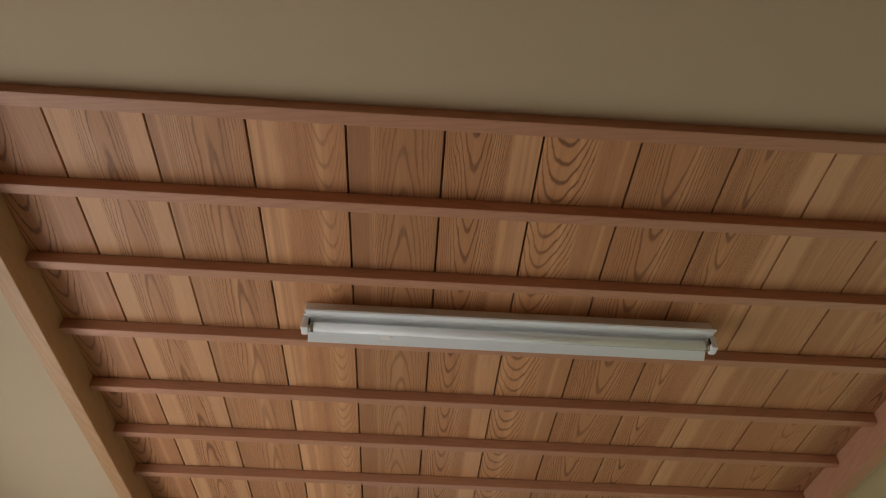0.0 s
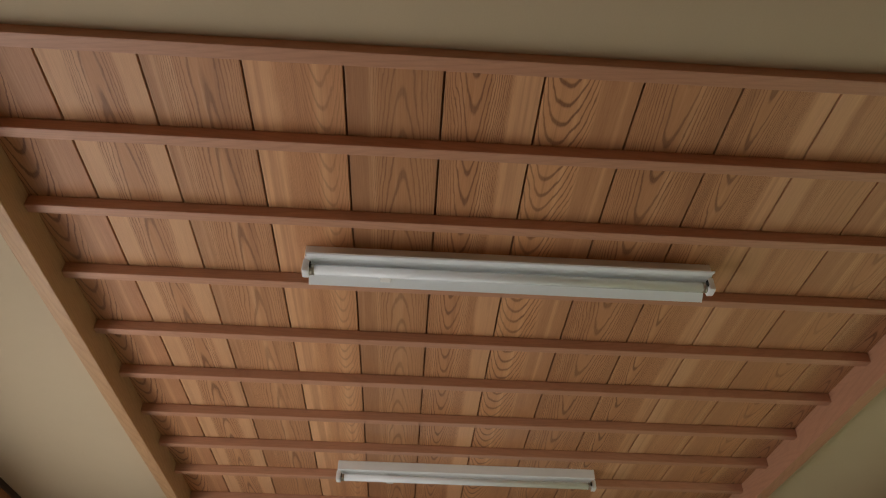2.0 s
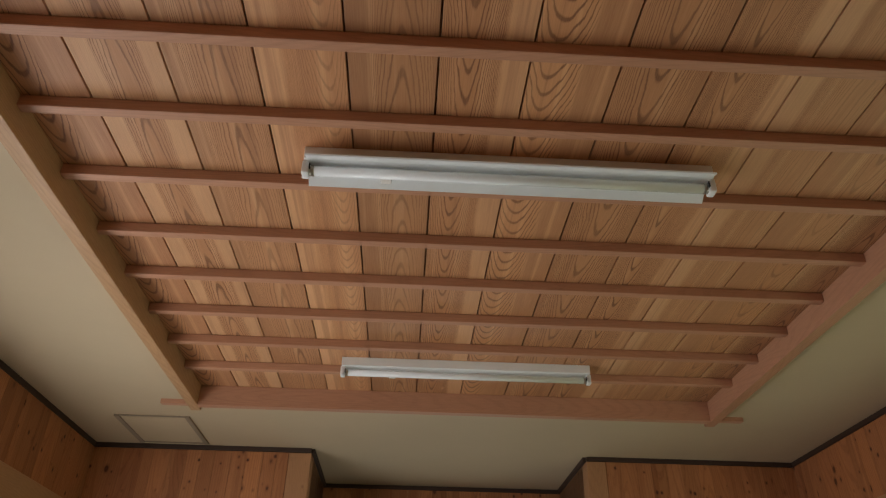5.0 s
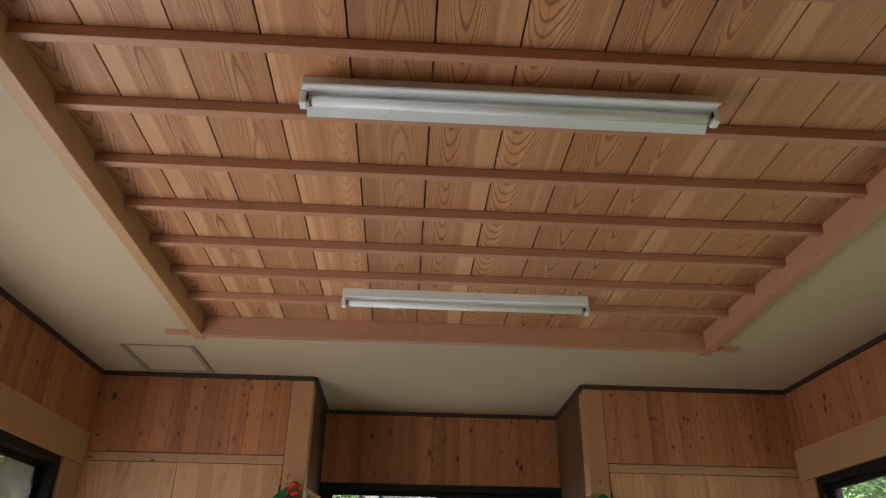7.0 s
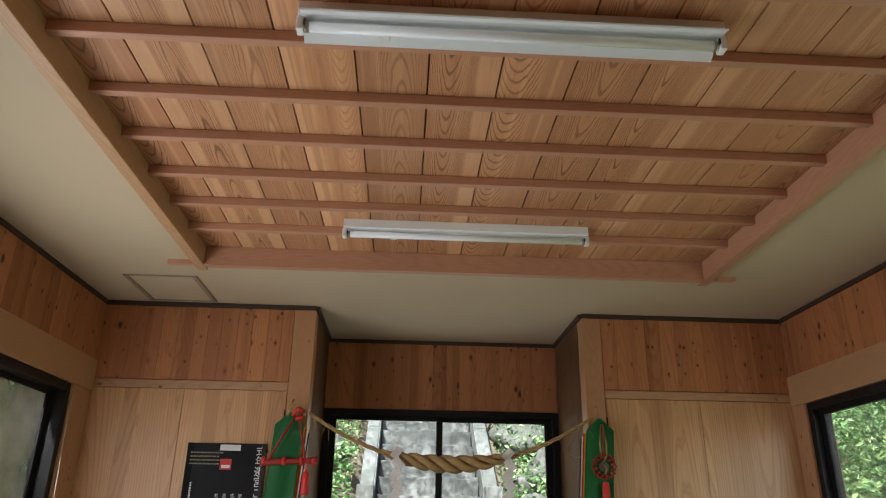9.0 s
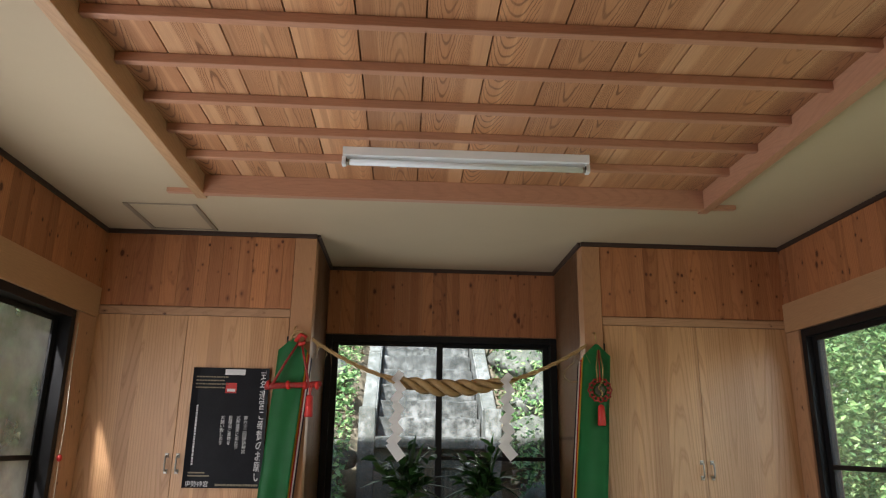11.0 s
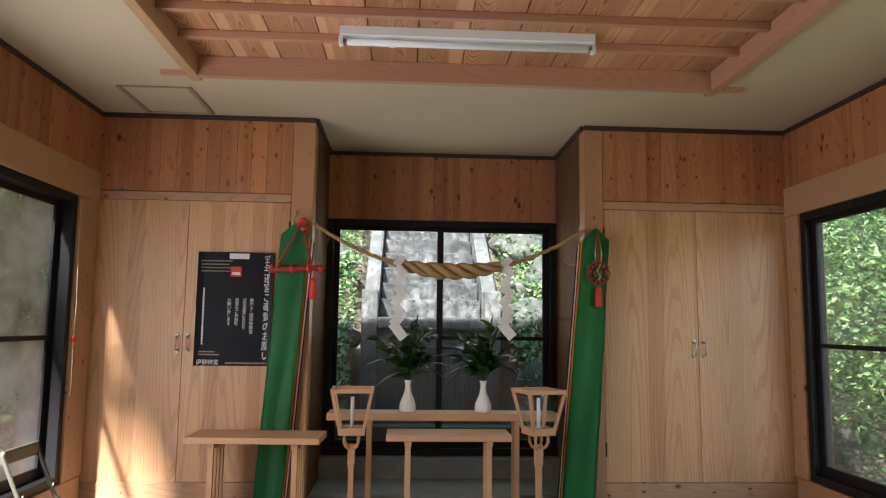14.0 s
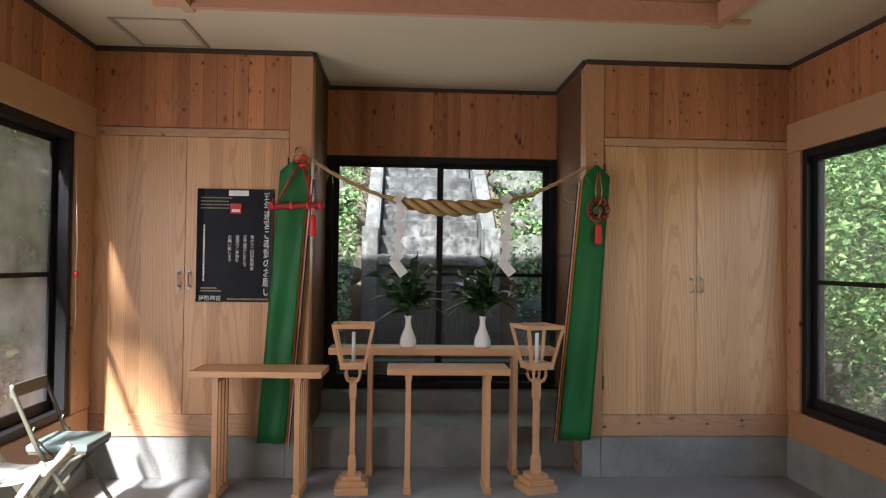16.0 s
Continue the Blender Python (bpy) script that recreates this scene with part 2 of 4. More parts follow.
M_STRAW = straw()
M_SAKAKI = leafy("glossy_evergreen_leaf", (0.008, 0.026, 0.006), (0.016, 0.055, 0.010), (0.04, 0.10, 0.022), 0.3, False, 0.2)
M_LEAF = leafy("hillside_leaf", (0.06, 0.13, 0.045), (0.125, 0.24, 0.085), (0.33, 0.45, 0.19), 0.3, True, 0.45)
M_LITTER = leafy("dead_leaf", (0.10, 0.065, 0.035), (0.15, 0.105, 0.07), (0.22, 0.165, 0.125), 0.7)
M_CEIL_PLANK = plank_wood()
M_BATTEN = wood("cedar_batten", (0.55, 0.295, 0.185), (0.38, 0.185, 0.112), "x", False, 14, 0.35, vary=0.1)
# reddish cedar of the east side beam, with its shade put into the colour
M_SHADED_BEAM_Y = wood("cedar_shaded_beam", (0.50, 0.265, 0.16), (0.34, 0.165, 0.098), "y", False, 14, 0.35, vary=0.1)
M_BEAM_Y = wood("cedar_side_beam", (0.52, 0.325, 0.17), (0.30, 0.15, 0.07), "y", False, 12, 0.35, vary=0.06)
M_BOARD = wood("knotty_cedar_board", (0.49, 0.208, 0.084), (0.25, 0.085, 0.031), "z", False, 10, 0.5, knots=1.0, vary=0.26, rough=0.62, strips=16)
M_POST = wood("cedar_post", (0.47, 0.245, 0.118), (0.30, 0.15, 0.075), "z", False, 12, 0.35, knots=0.16, vary=0.1)
M_RAIL = wood("cedar_rail", (0.48, 0.275, 0.15), (0.28, 0.14, 0.07), "x", False, 12, 0.5, knots=0.35, vary=0.08)
M_RAIL_Y = wood("cedar_wall_beam", (0.48, 0.28, 0.145), (0.36, 0.20, 0.10), "y", False, 12, 0.3, vary=0.06)
M_POST_SIDE = wood("cedar_side_post", (0.50, 0.28, 0.15), (0.30, 0.15, 0.075), "z", False, 12, 0.45, knots=0.6, vary=0.1, face="x")
M_SILL = wood("cedar_sill_beam", (0.48, 0.26, 0.13), (0.30, 0.15, 0.07), "y", False, 12, 0.45, knots=0.6, vary=0.1, face="x")
M_DOOR = wood("pale_cedar_door", (0.63, 0.37, 0.19), (0.40, 0.20, 0.085), "z", False, 8, 0.8, vary=0.08, rough=0.42, strips=8.5, long=0.05)
M_TABLE = wood("hinoki_table", (0.60, 0.335, 0.175), (0.45, 0.24, 0.12), "x", False, 9, 0.3, vary=0.08, rough=0.45)
M_TABLE_Z = wood("hinoki_leg", (0.60, 0.33, 0.17), (0.45, 0.24, 0.12), "z", False, 9, 0.3, vary=0.08, rough=0.45)
M_CREAM = plain("cream_wallpaper", (0.50, 0.415, 0.285), 0.85, vary=0.04, scale=2.0, relief=0.25, fine=260)
M_CROWN = plain("dark_brown_moulding", (0.040, 0.020, 0.013), 0.65)
M_BACKING = plain("cedar_boarding", (0.30, 0.145, 0.075), 0.7)
M_FRAME = plain("black_aluminium", (0.009, 0.009, 0.010), 0.5, 0.0)
M_FRAME.node_tree.nodes["Principled BSDF"].inputs["Specular IOR Level"].default_value = 0.25
M_CONCRETE = plain("concrete_upstand", (0.205, 0.21, 0.195), 0.8, vary=0.42, scale=2.2, relief=0.3, fine=120)
M_FLOOR = plain("concrete_floor", (0.215, 0.22, 0.225), 0.5, vary=0.22, scale=2.0, relief=0.2, fine=150)
M_HATCH = plain("grey_hatch_frame", (0.26, 0.21, 0.15), 0.5)
M_WHITE = plain("white_enamel", (0.82, 0.87, 0.90), 0.35, vary=0.03, relief=0)
M_GREEN = plain("green_silk", (0.02, 0.205, 0.058), 0.55, vary=0.15, scale=5, relief=0.3, fine=300)
M_RED = plain("red_silk", (0.52, 0.02, 0.015), 0.5, vary=0.2, relief=0.2, fine=200)
M_DARKRED = plain("red_brocade", (0.26, 0.016, 0.013), 0.5, vary=0.5, scale=60, relief=0.3, fine=200)
M_YELLOW = plain("yellow_silk", (0.75, 0.42, 0.04), 0.55)
M_CLOTH = plain("white_silk", (0.78, 0.74, 0.70), 0.6, vary=0.05)
M_INDIGO = plain("dark_purple_silk", (0.02, 0.012, 0.025), 0.55)
M_PAPER = plain("white_paper", (0.82, 0.80, 0.80), 0.8, vary=0.03)
M_PORCELAIN = plain("white_porcelain", (0.80, 0.80, 0.78), 0.15, vary=0.02, relief=0)
M_POSTER = plain("black_poster_print", (0.010, 0.0105, 0.014), 0.4, vary=0.3, relief=0)
M_POSTER.node_tree.nodes["Principled BSDF"].inputs["Specular IOR Level"].default_value = 0.12
M_INK = plain("pale_poster_print", (0.62, 0.62, 0.62), 0.5, relief=0)
M_GOLD = plain("dull_gold_print", (0.20, 0.17, 0.11), 0.5, relief=0)
M_BRASS = plain("worn_brass", (0.50, 0.36, 0.16), 0.3, 1.0, relief=0)
M_OLIVE = plain("olive_grey_steel_tube", (0.095, 0.09, 0.065), 0.4, 0.3, relief=0)
M_VINYL = plain("grey_green_vinyl", (0.15, 0.20, 0.195), 0.35, vary=0.1, scale=9, relief=0.15, fine=400)
M_CANVAS = plain("off_white_canvas", (0.72, 0.71, 0.68), 0.8, vary=0.06, relief=0.3, fine=500)
M_STEEL = plain("beige_painted_steel", (0.42, 0.38, 0.30), 0.4, relief=0)
M_STONE = mottled("lichened_granite", (0.016, 0.018, 0.016), (0.135, 0.135, 0.13), 9)
M_ROCK = mottled("mossy_rock", (0.032, 0.037, 0.025), (0.115, 0.112, 0.10), 7)
# dust on the west pane, its haze raised to imitate glare as well
M_DUSTY = glass("dusty_window_glass", (0.60, 0.60, 0.62), 0.10, 0.46)
M_HAZY = glass("hazy_window_glass", (0.97, 0.99, 0.97), 0.03, 0.11)
# this slight haze paints the pale reflections on the altar window
M_GLASS = glass("window_glass", (0.94, 0.96, 0.95), 0.03, 0.03)

# ---- shape helpers ----
def box(bm, x0, x1, y0, y1, z0, z1, bevel=0.0):
    """A box, with its edges rounded off by bevel metres."""
    made = bmesh.ops.create_cube(bm, size=1.0)
    vs = made["verts"]
    bmesh.ops.scale(bm, vec=(x1 - x0, y1 - y0, z1 - z0), verts=vs)
    bmesh.ops.translate(bm, vec=((x0 + x1) / 2, (y0 + y1) / 2, (z0 + z1) / 2), verts=vs)
    if bevel:
        es = list({e for v in vs for e in v.link_edges})
        bmesh.ops.bevel(bm, geom=es, offset=bevel, segments=2, affect="EDGES", profile=0.6)
    return bm


def boxes(*rows, bevel=0.0):
    bm = bmesh.new()
    for r in rows:
        box(bm, *r, bevel=bevel)
    return bm


def prism(bm, outline, place, bevel=0.0):
    """A solid between two outlines: place(u, v, k) gives the point for k = 0 and 1."""
    a = [bm.verts.new(place(u, v, 0)) for u, v in outline]
    b = [bm.verts.new(place(u, v, 1)) for u, v in outline]
    fs = [bm.faces.new(a[::-1]), bm.faces.new(b)]
    for i in range(len(a)):
        j = (i + 1) % len(a)
        fs.append(bm.faces.new((a[i], a[j], b[j], b[i])))
    bmesh.ops.recalc_face_normals(bm, faces=fs)
    return bm


def tube(bm, points, radius, sides=8, closed=False):
    """A round bar along points; radius: a number, or one for each point."""
    pts = [Vector(p) for p in points]
    rad = radius if isinstance(radius, (list, tuple)) else [radius] * len(pts)
    rings, up = [], Vector((0.31, 0.17, 0.93))
    for i, p in enumerate(pts):
        d = (pts[min(i + 1, len(pts) - 1)] - pts[max(i - 1, 0)]).normalized()
        if abs(d.dot(up)) > 0.98:
            up = Vector((0.9, 0.3, 0.1))
        u = d.cross(up).normalized()
        w = d.cross(u)
        rings.append([bm.verts.new(p + (u * math.cos(a) + w * math.sin(a)) * rad[i])
                      for a in (2 * math.pi * k / sides for k in range(sides))])
    for a, b in zip(rings, rings[1:]):
        for k in range(sides):
            bm.faces.new((a[k], a[(k + 1) % sides], b[(k + 1) % sides], b[k]))
    bm.faces.new(rings[0][::-1])
    bm.faces.new(rings[-1])
    return bm


def lathe(bm, profile, centre, sides=24):
    """A turned body: profile rows of (radius, height)."""
    cx, cy, cz = centre
    rings = [[bm.verts.new((cx + r * math.cos(2 * math.pi * k / sides), cy + r * math.sin(2 * math.pi * k / sides), cz + h))
              for k in range(sides)] for r, h in profile]
    for a, b in zip(rings, rings[1:]):
        for k in range(sides):
            bm.faces.new((a[k], a[(k + 1) % sides], b[(k + 1) % sides], b[k]))
    bm.faces.new(rings[0][::-1])
    bm.faces.new(rings[-1])
    return bm


def mesh_of(name, bm, material, smooth=False):
    me = bpy.data.meshes.new(name)
    bmesh.ops.recalc_face_normals(bm, faces=bm.faces[:])
    bm.to_mesh(me)
    bm.free()
    me.materials.append(material)
    if smooth:
        for p in me.polygons:
            p.use_smooth = True
    return me


def part(name, bm, material, parent, label="", smooth=False, at=None):
    """ONE mesh object under a thing or under a part."""
    ob = new(name, mesh_of(name, bm, material, smooth))
    ob.parent = parent
    if at is not None:
        ob.matrix_basis = at
    return tagged(ob, label)


def thing(name, label, category, at=None, group="", kind=""):
    ob = new(name)
    ob.empty_display_size = 0.1
    if at is not None:
        ob.matrix_basis = at
    return tagged(ob, label, category, group, kind)


def setting(name, bm, material, label, category):
    return tagged(new(name, mesh_of(name, bm, material)), label, category, kind="structure")

# ---- the room ----
XW, XE = -1.996, 2.577              # inner faces of the west and east walls
YN, YA, YS = 4.584, 5.465, -0.40      # closet fronts, back of the alcove, entrance wall
AW, AE = -0.610, 1.183             # sides of the alcove
ZC = 2.755                         # cream ceiling
HX0, HX1, HY0, HY1 = -1.141, 1.689, 0.935, 3.733  # opening of the planked panel
ZP = 2.837                         # underside of the planks

floor = setting("floor", boxes((XW - .2, XE + .2, YS - .2, YA + .2, -0.12, 0.0)), M_FLOOR, "grey trowelled concrete floor", "floor")

ceiling = setting("ceiling", boxes((XW - .1, HX0 - .03, YS - .1, YN + .1, ZC, ZC + .03), (HX1 + .03, XE + .1, YS - .1, YN + .1, ZC, ZC + .03),
                                   (HX0 - .03, HX1 + .03, YS - .1, HY0 - .03, ZC, ZC + .03), (HX0 - .03, HX1 + .03, HY1 + .03, YN + .1, ZC, ZC + .03),
                                   (AW - .1, AE + .1, YN + .1, YA + .1, ZC, ZC + .03)),
                  M_CREAM, "cream papered ceiling round a planked panel", "ceiling")
bm = bmesh.new()
x = 0.043 - 5 * 0.246
while x < HX1 + 0.05:
    box(bm, x + 0.003, x + 0.243, HY0 - .06, HY1 + .06, ZP + random.uniform(0, 0.0015), ZP + 0.014, bevel=0.0012)
    x += 0.246
planks = setting("ceiling_planks", bm, M_CEIL_PLANK, "wide cedar ceiling planks with arched grain", "ceiling")
setting("ceiling_backing", boxes((HX0 - .2, HX1 + .2, HY0 - .2, HY1 + .2, ZP + 0.02, ZP + 0.05)), M_BACKING,
        "dark boarding behind the ceiling planks", "ceiling")

# frame of the planked panel: side beams run past the end beams and the other way round
ZF = ZC - 0.03
# west beam coloured paler as lit, east beam darker as shaded
for x0, x1, mat in ((HX0 - .055, HX0, M_BEAM_Y), (HX1, HX1 + .055, M_SHADED_BEAM_Y)):
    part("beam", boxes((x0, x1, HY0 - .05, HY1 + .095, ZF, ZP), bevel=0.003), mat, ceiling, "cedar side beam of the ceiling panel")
for y0, y1 in ((HY0 - .038, HY0), (HY1, HY1 + .045)):
    part("beam", boxes((HX0, HX1, y0, y1, ZF, ZP), bevel=0.003), M_BATTEN, ceiling, "reddish cedar end beam of the ceiling panel")
    for x0, x1 in ((HX0 - .20, HX0 - .055), (HX1 + .055, HX1 + .19)):
        part("beam_end", boxes((x0, x1, y0 + .004, y1 - .004, ZF + .006, ZC + .02), bevel=0.002), M_BATTEN, ceiling)
for y in (1.247, 1.536, 1.844, 2.167, 2.473, 2.787, 3.094, 3.403):
    part("batten", boxes((HX0, HX1, y - 0.017, y + 0.017, ZP - 0.04, ZP), bevel=0.004), M_BATTEN, ceiling)

# crown moulding
for nm, r in (("west", (XW, XW + .022, YS, YN - .02)), ("east", (XE - .022, XE, YS, YN - .02)), ("north", (XW, AW, YN - .02, YN)),
              ("north", (AE, XE, YN - .02, YN)), ("alcove", (AW, AW + .022, YN, YA - .02)), ("alcove", (AE - .022, AE, YN, YA - .02)),
              ("alcove", (AW, AE, YA - .02, YA))):
    setting("trim_" + nm, boxes((*r, ZC - 0.029, ZC), bevel=0.004), M_CROWN, "dark brown crown moulding", "trim")

# hatch in the ceiling
hatch = thing("ceiling_hatch", "cream ceiling access hatch with a grey metal edge", "hatch", pose(-1.472, 4.273, ZC))
part("panel", boxes((-.185, .185, -.225, .225, -0.004, 0.012)), M_CREAM, hatch)
for r in ((-.215, -.187, -.255, .255), (.187, .215, -.255, .255)):
    part("edge", boxes((*r, -0.009, 0.008), bevel=0.002), M_HATCH, hatch)
for r in ((-.185, .185, -.255, -.240), (-.185, .185, .245, .255)):
    part("edge", boxes((*r, -0.006, 0.008), bevel=0.002), M_HATCH, hatch)


def clad(parent, places, width, z0, z1, material):
    """Upright tongued boards; places: rows of (pose, length of wall)."""
    rng = random.Random(11)
    shared = {}
    for at, length in places:
        count = max(1, round(length / width))
        share = [rng.choice((0.8, 0.92, 1.0, 1.0, 1.12)) for _ in range(count)]
        x = 0.0
        for k in share:
            w = length * k / sum(share)
            key = round(w, 4)
            if key not in shared:
                shared[key] = mesh_of("board", boxes((0.0005, w - 0.0005, -0.012, 0, z0, z1), bevel=0.0012), material)
            ob = new("board", shared[key])
            ob.parent = parent
            ob.matrix_basis = at @ pose(x, 0, 0)
            x += w


# west and east walls with their windows
W_Y0, WW_Y1, WE_Y1, WZ0, WZ1 = 0.8, 4.326, 4.429, 0.457, 2.158
walls = {}
for nm, x0, x1, yw in (("west", XW - .15, XW, WW_Y1), ("east", XE, XE + .15, WE_Y1)):
    walls[nm] = setting("wall_" + nm, boxes((x0, x1, YS, W_Y0, 0, ZC), (x0, x1, yw, YN + 1.2, 0, ZC),
                                            (x0, x1, W_Y0, yw, 0, WZ0), (x0, x1, W_Y0, yw, WZ1, ZC)), M_RAIL_Y,
                        "timber wall over a concrete upstand", "wall")


def side_trim(nm, x, s, yw):
    """Upstand, sill, posts and lintel of a side wall; s points into the room."""
    def bar(x_in, y0, y1, z0, z1, mat, part_name, label, bevel=0.003):
        part(part_name, boxes((min(x, x + s * x_in), max(x, x + s * x_in), y0, y1, z0, z1), bevel=bevel), mat, walls[nm], label)
    bar(0.012, YS, YN, 0, 0.27, M_CONCRETE, "upstand", "grey concrete upstand", 0)
    bar(0.022, YS, YN - .03, 0.272, WZ0, M_SILL, "sill", "cedar sill beam with knots")
    bar(0.024, YS, YN, WZ1, 2.352, M_RAIL_Y, "lintel", "wide smooth pale cedar lintel")
    bar(0.018, yw + .004, YN, WZ0 + .002, WZ1 - .002, M_POST_SIDE, "post", "cedar post with knots")


side_trim("west", XW, 1, WW_Y1)
side_trim("east", XE, -1, WE_Y1)

# north wall: closets at both sides of the alcove
wall_n = setting("wall_north", boxes((XW - .15, XE + .15, YA, YA + .15, 0, 0.422), (XW - .15, AW, YA, YA + .15, 0.422, ZC),
                                     (AE, XE + .15, YA, YA + .15, 0.422, ZC), (AW, AE, YA, YA + .15, 2.219, ZC)), M_RAIL,
                 "timber wall with a window behind the altar", "wall")
for nm, x0, x1 in (("west", AW - .03, AW), ("east", AE, AE + .03)):
    setting("wall_alcove_" + nm, boxes((x0, x1, YN + .10, YA, 0, ZC)), M_RAIL, "cedar side wall of the alcove", "wall")
wall_s = setting("wall_south", boxes((XW - .15, XE + .15, YS - .12, YS, 0, ZC)), M_RAIL, "plain timber entrance wall", "wall")
setting("roof_cover", boxes((XW - .2, XE + .2, YS - .5, YA + .2, ZP + .08, ZP + .14)), M_CROWN, "flat covering over the ceiling", "roof")
# unseen eaves, added to bound sun and sky light at the side windows
for nm, x0, x1, ze in (("west", XW - .15, XW - .22, 2.76), ("east", XE + .15, XE + .55, 2.66)):
    bm = bmesh.new()
    prism(bm, [(x0, 2.86), (x1, ze), (x1, ze + .06), (x0, 2.92)], lambda u, v, k: (u, YS - .6 + k * (YA + 1.2 - YS), v))
    setting("eaves_" + nm, bm, M_CROWN, "unseen sloping eaves added to bound the light at the window", "roof")
# unseen north overhang, added so that its shadow ends near the stair landing
bm = bmesh.new()
prism(bm, [(YA + .15, 2.96), (YA + 1.6, 2.86), (YA + 1.6, 2.91), (YA + .15, 3.01)], lambda u, v, k: (XW - 1.1 + k * (XE - XW + 2.2), u, v))
setting("eaves_north", bm, M_CROWN, "unseen overhang added to shade the ground behind the hall", "roof")

part("step", boxes((AW, AE, 4.824, YA, 0, 0.281), bevel=0.006), M_CONCRETE, floor, "raised concrete step under the altar")
part("step", boxes((AW, AE, 5.315, YA, 0.281, 0.422), bevel=0.004), M_CONCRETE, floor, "concrete ledge under the window")

def closet(x0, x1, xs):
    """A built-in pair of doors with upstand, rails and the boards above them."""
    c = thing("storage_closet", "built-in closet with two closed pale cedar doors", "closet", pose((x0 + x1) / 2, YN, 0), "closets beside the alcove")
    mx = (x0 + x1) / 2
    a, b = x0 - mx, x1 - mx
    part("upstand", boxes((a, b, 0.012, 0.15, 0, 0.27), bevel=0.004), M_CONCRETE, c, "grey concrete upstand")
    part("bottom_rail", boxes((a, b, 0.0, 0.12, 0.272, 0.412), bevel=0.004), M_RAIL, c, "cedar bottom rail with knots")
    part("top_rail", boxes((a, b, -0.006, 0.12, 2.188, 2.240), bevel=0.003), M_RAIL, c)
    part("back_panel", boxes((a, b, 0.06, 0.10, 0.412, ZC)), M_RAIL, c)
    for i, (p, q) in enumerate(((a + 0.004, xs - mx - 0.0013), (xs - mx + 0.0013, b - 0.004))):
        d = part("door", boxes((p, q, 0.004, 0.026, 0.4145, 2.1855), bevel=0.002), M_DOOR, c)
        hx = q - 0.032 if i == 0 else p + 0.032
        h = bmesh.new()
        tube(h, [(hx, -0.001, 1.315), (hx, -0.022, 1.312), (hx, -0.030, 1.29), (hx, -0.030, 1.25), (hx, -0.022, 1.228), (hx, -0.001, 1.225)], 0.0055, 8)
        for z in (1.317, 1.223):
            box(h, hx - .011, hx + .011, -0.004, 0.004, z - .013, z + .013, bevel=0.002)
        part("handle", h, M_CHROME, d, "bright metal pull handle", True)
        ex = p - 0.001 if i == 0 else q + 0.001
        for z in (0.62, 2.02):
            part("hinge", boxes((ex - .007, ex + .007, -0.006, 0.004, z - .045, z + .045), bevel=0.002), M_FRAME, d, "small dark hinge")
    clad(c, [(pose(a, 0.006, 0), b - a)], 0.098, 2.245, ZC - .03, M_BOARD)
    return c


M_CHROME = plain("satin_metal", (0.40, 0.38, 0.33), 0.32, 1.0, relief=0)
closet(XW + .002, -0.753, -1.406)
closet(1.308, XE - .002, 1.942)
for x0, x1 in ((-0.751, AW), (AE, 1.306)):
    tagged(part("post", boxes((x0, x1, YN - .012, YN + .12, 0.27, ZC - .03), bevel=0.004), M_POST, wall_n), "cedar corner post of the alcove")
    part("upstand", boxes((x0, x1, YN + .012, YN + .15, 0, 0.27), bevel=0.004), M_CONCRETE, wall_n)

clad(wall_n, [(pose(AW, YA, 0), AE - AW)], 0.1, 2.222, ZC - .03, M_BOARD)
clad(wall_n, [(pose(AW, YA, 0, 0, 0, -90), YA - YN - .12)], 0.1, 0.281, ZC - .03, M_BOARD)
clad(wall_n, [(pose(AE, YN + .12, 0, 0, 0, 90), YA - YN - .12)], 0.1, 0.281, ZC - .03, M_BOARD)

# ---- windows ----
def window(name, label, wide, z0, z1, at, split, transoms, jamb=0.05, sash=0.045, pane_glass=M_GLASS):
    """A two-pane sliding window in black aluminium; local x along the wall, local y outwards."""
    w = tagged(thing(name, label, "window", at), kind="structure")
    h = z1 - z0
    fr = boxes((0, jamb, -0.012, 0.11, 0, h), (wide - jamb, wide, -0.012, 0.11, 0, h), (jamb, wide - jamb, -0.012, 0.11, 0, 0.05),
               (jamb, wide - jamb, -0.012, 0.11, h - 0.05, h), bevel=0.003)
    part("window_frame", fr, M_FRAME, w, "black aluminium window frame")
    edges = [jamb, *split, wide - jamb]
    for i, (a, b) in enumerate(zip(edges, edges[1:])):
        y = 0.03 + 0.035 * (i % 2)
        a2, b2 = a - (0.02 if i else 0), b + (0.02 if i < len(edges) - 2 else 0)
        rows = [(a2, a2 + sash, y, y + .028, .05, h - .05), (b2 - sash, b2, y, y + .028, .05, h - .05),
                (a2 + sash, b2 - sash, y, y + .028, .05, .05 + sash * 1.2), (a2 + sash, b2 - sash, y, y + .028, h - .05 - sash * .6, h - .05)]
        if transoms[i]:
            rows.append((a2 + sash, b2 - sash, y, y + .028, transoms[i] - z0 - .014, transoms[i] - z0 + .014))
        s = part("sash", boxes(*rows, bevel=0.002), M_FRAME, w)
        p = part("pane", boxes((a2 + sash - .004, b2 - sash + .004, y + .012, y + .017, .05 + sash, h - .05 - sash * .5)), pane_glass, s, "clear glass pane")
        p.visible_shadow = False
    return w


window("window_1", "black framed sliding window behind the altar", AE - AW, 0.425, 2.216, pose(AW, YA - .004, 0.425), [0.882], [0, 1.307])
window("window_2", "black framed sliding window in the west wall", WW_Y1 - W_Y0, WZ0, WZ1, pose(XW - .008, W_Y0, WZ0, 0, 0, 90), [1.9], [1.302, 1.302], 0.05, 0.05, M_DUSTY)
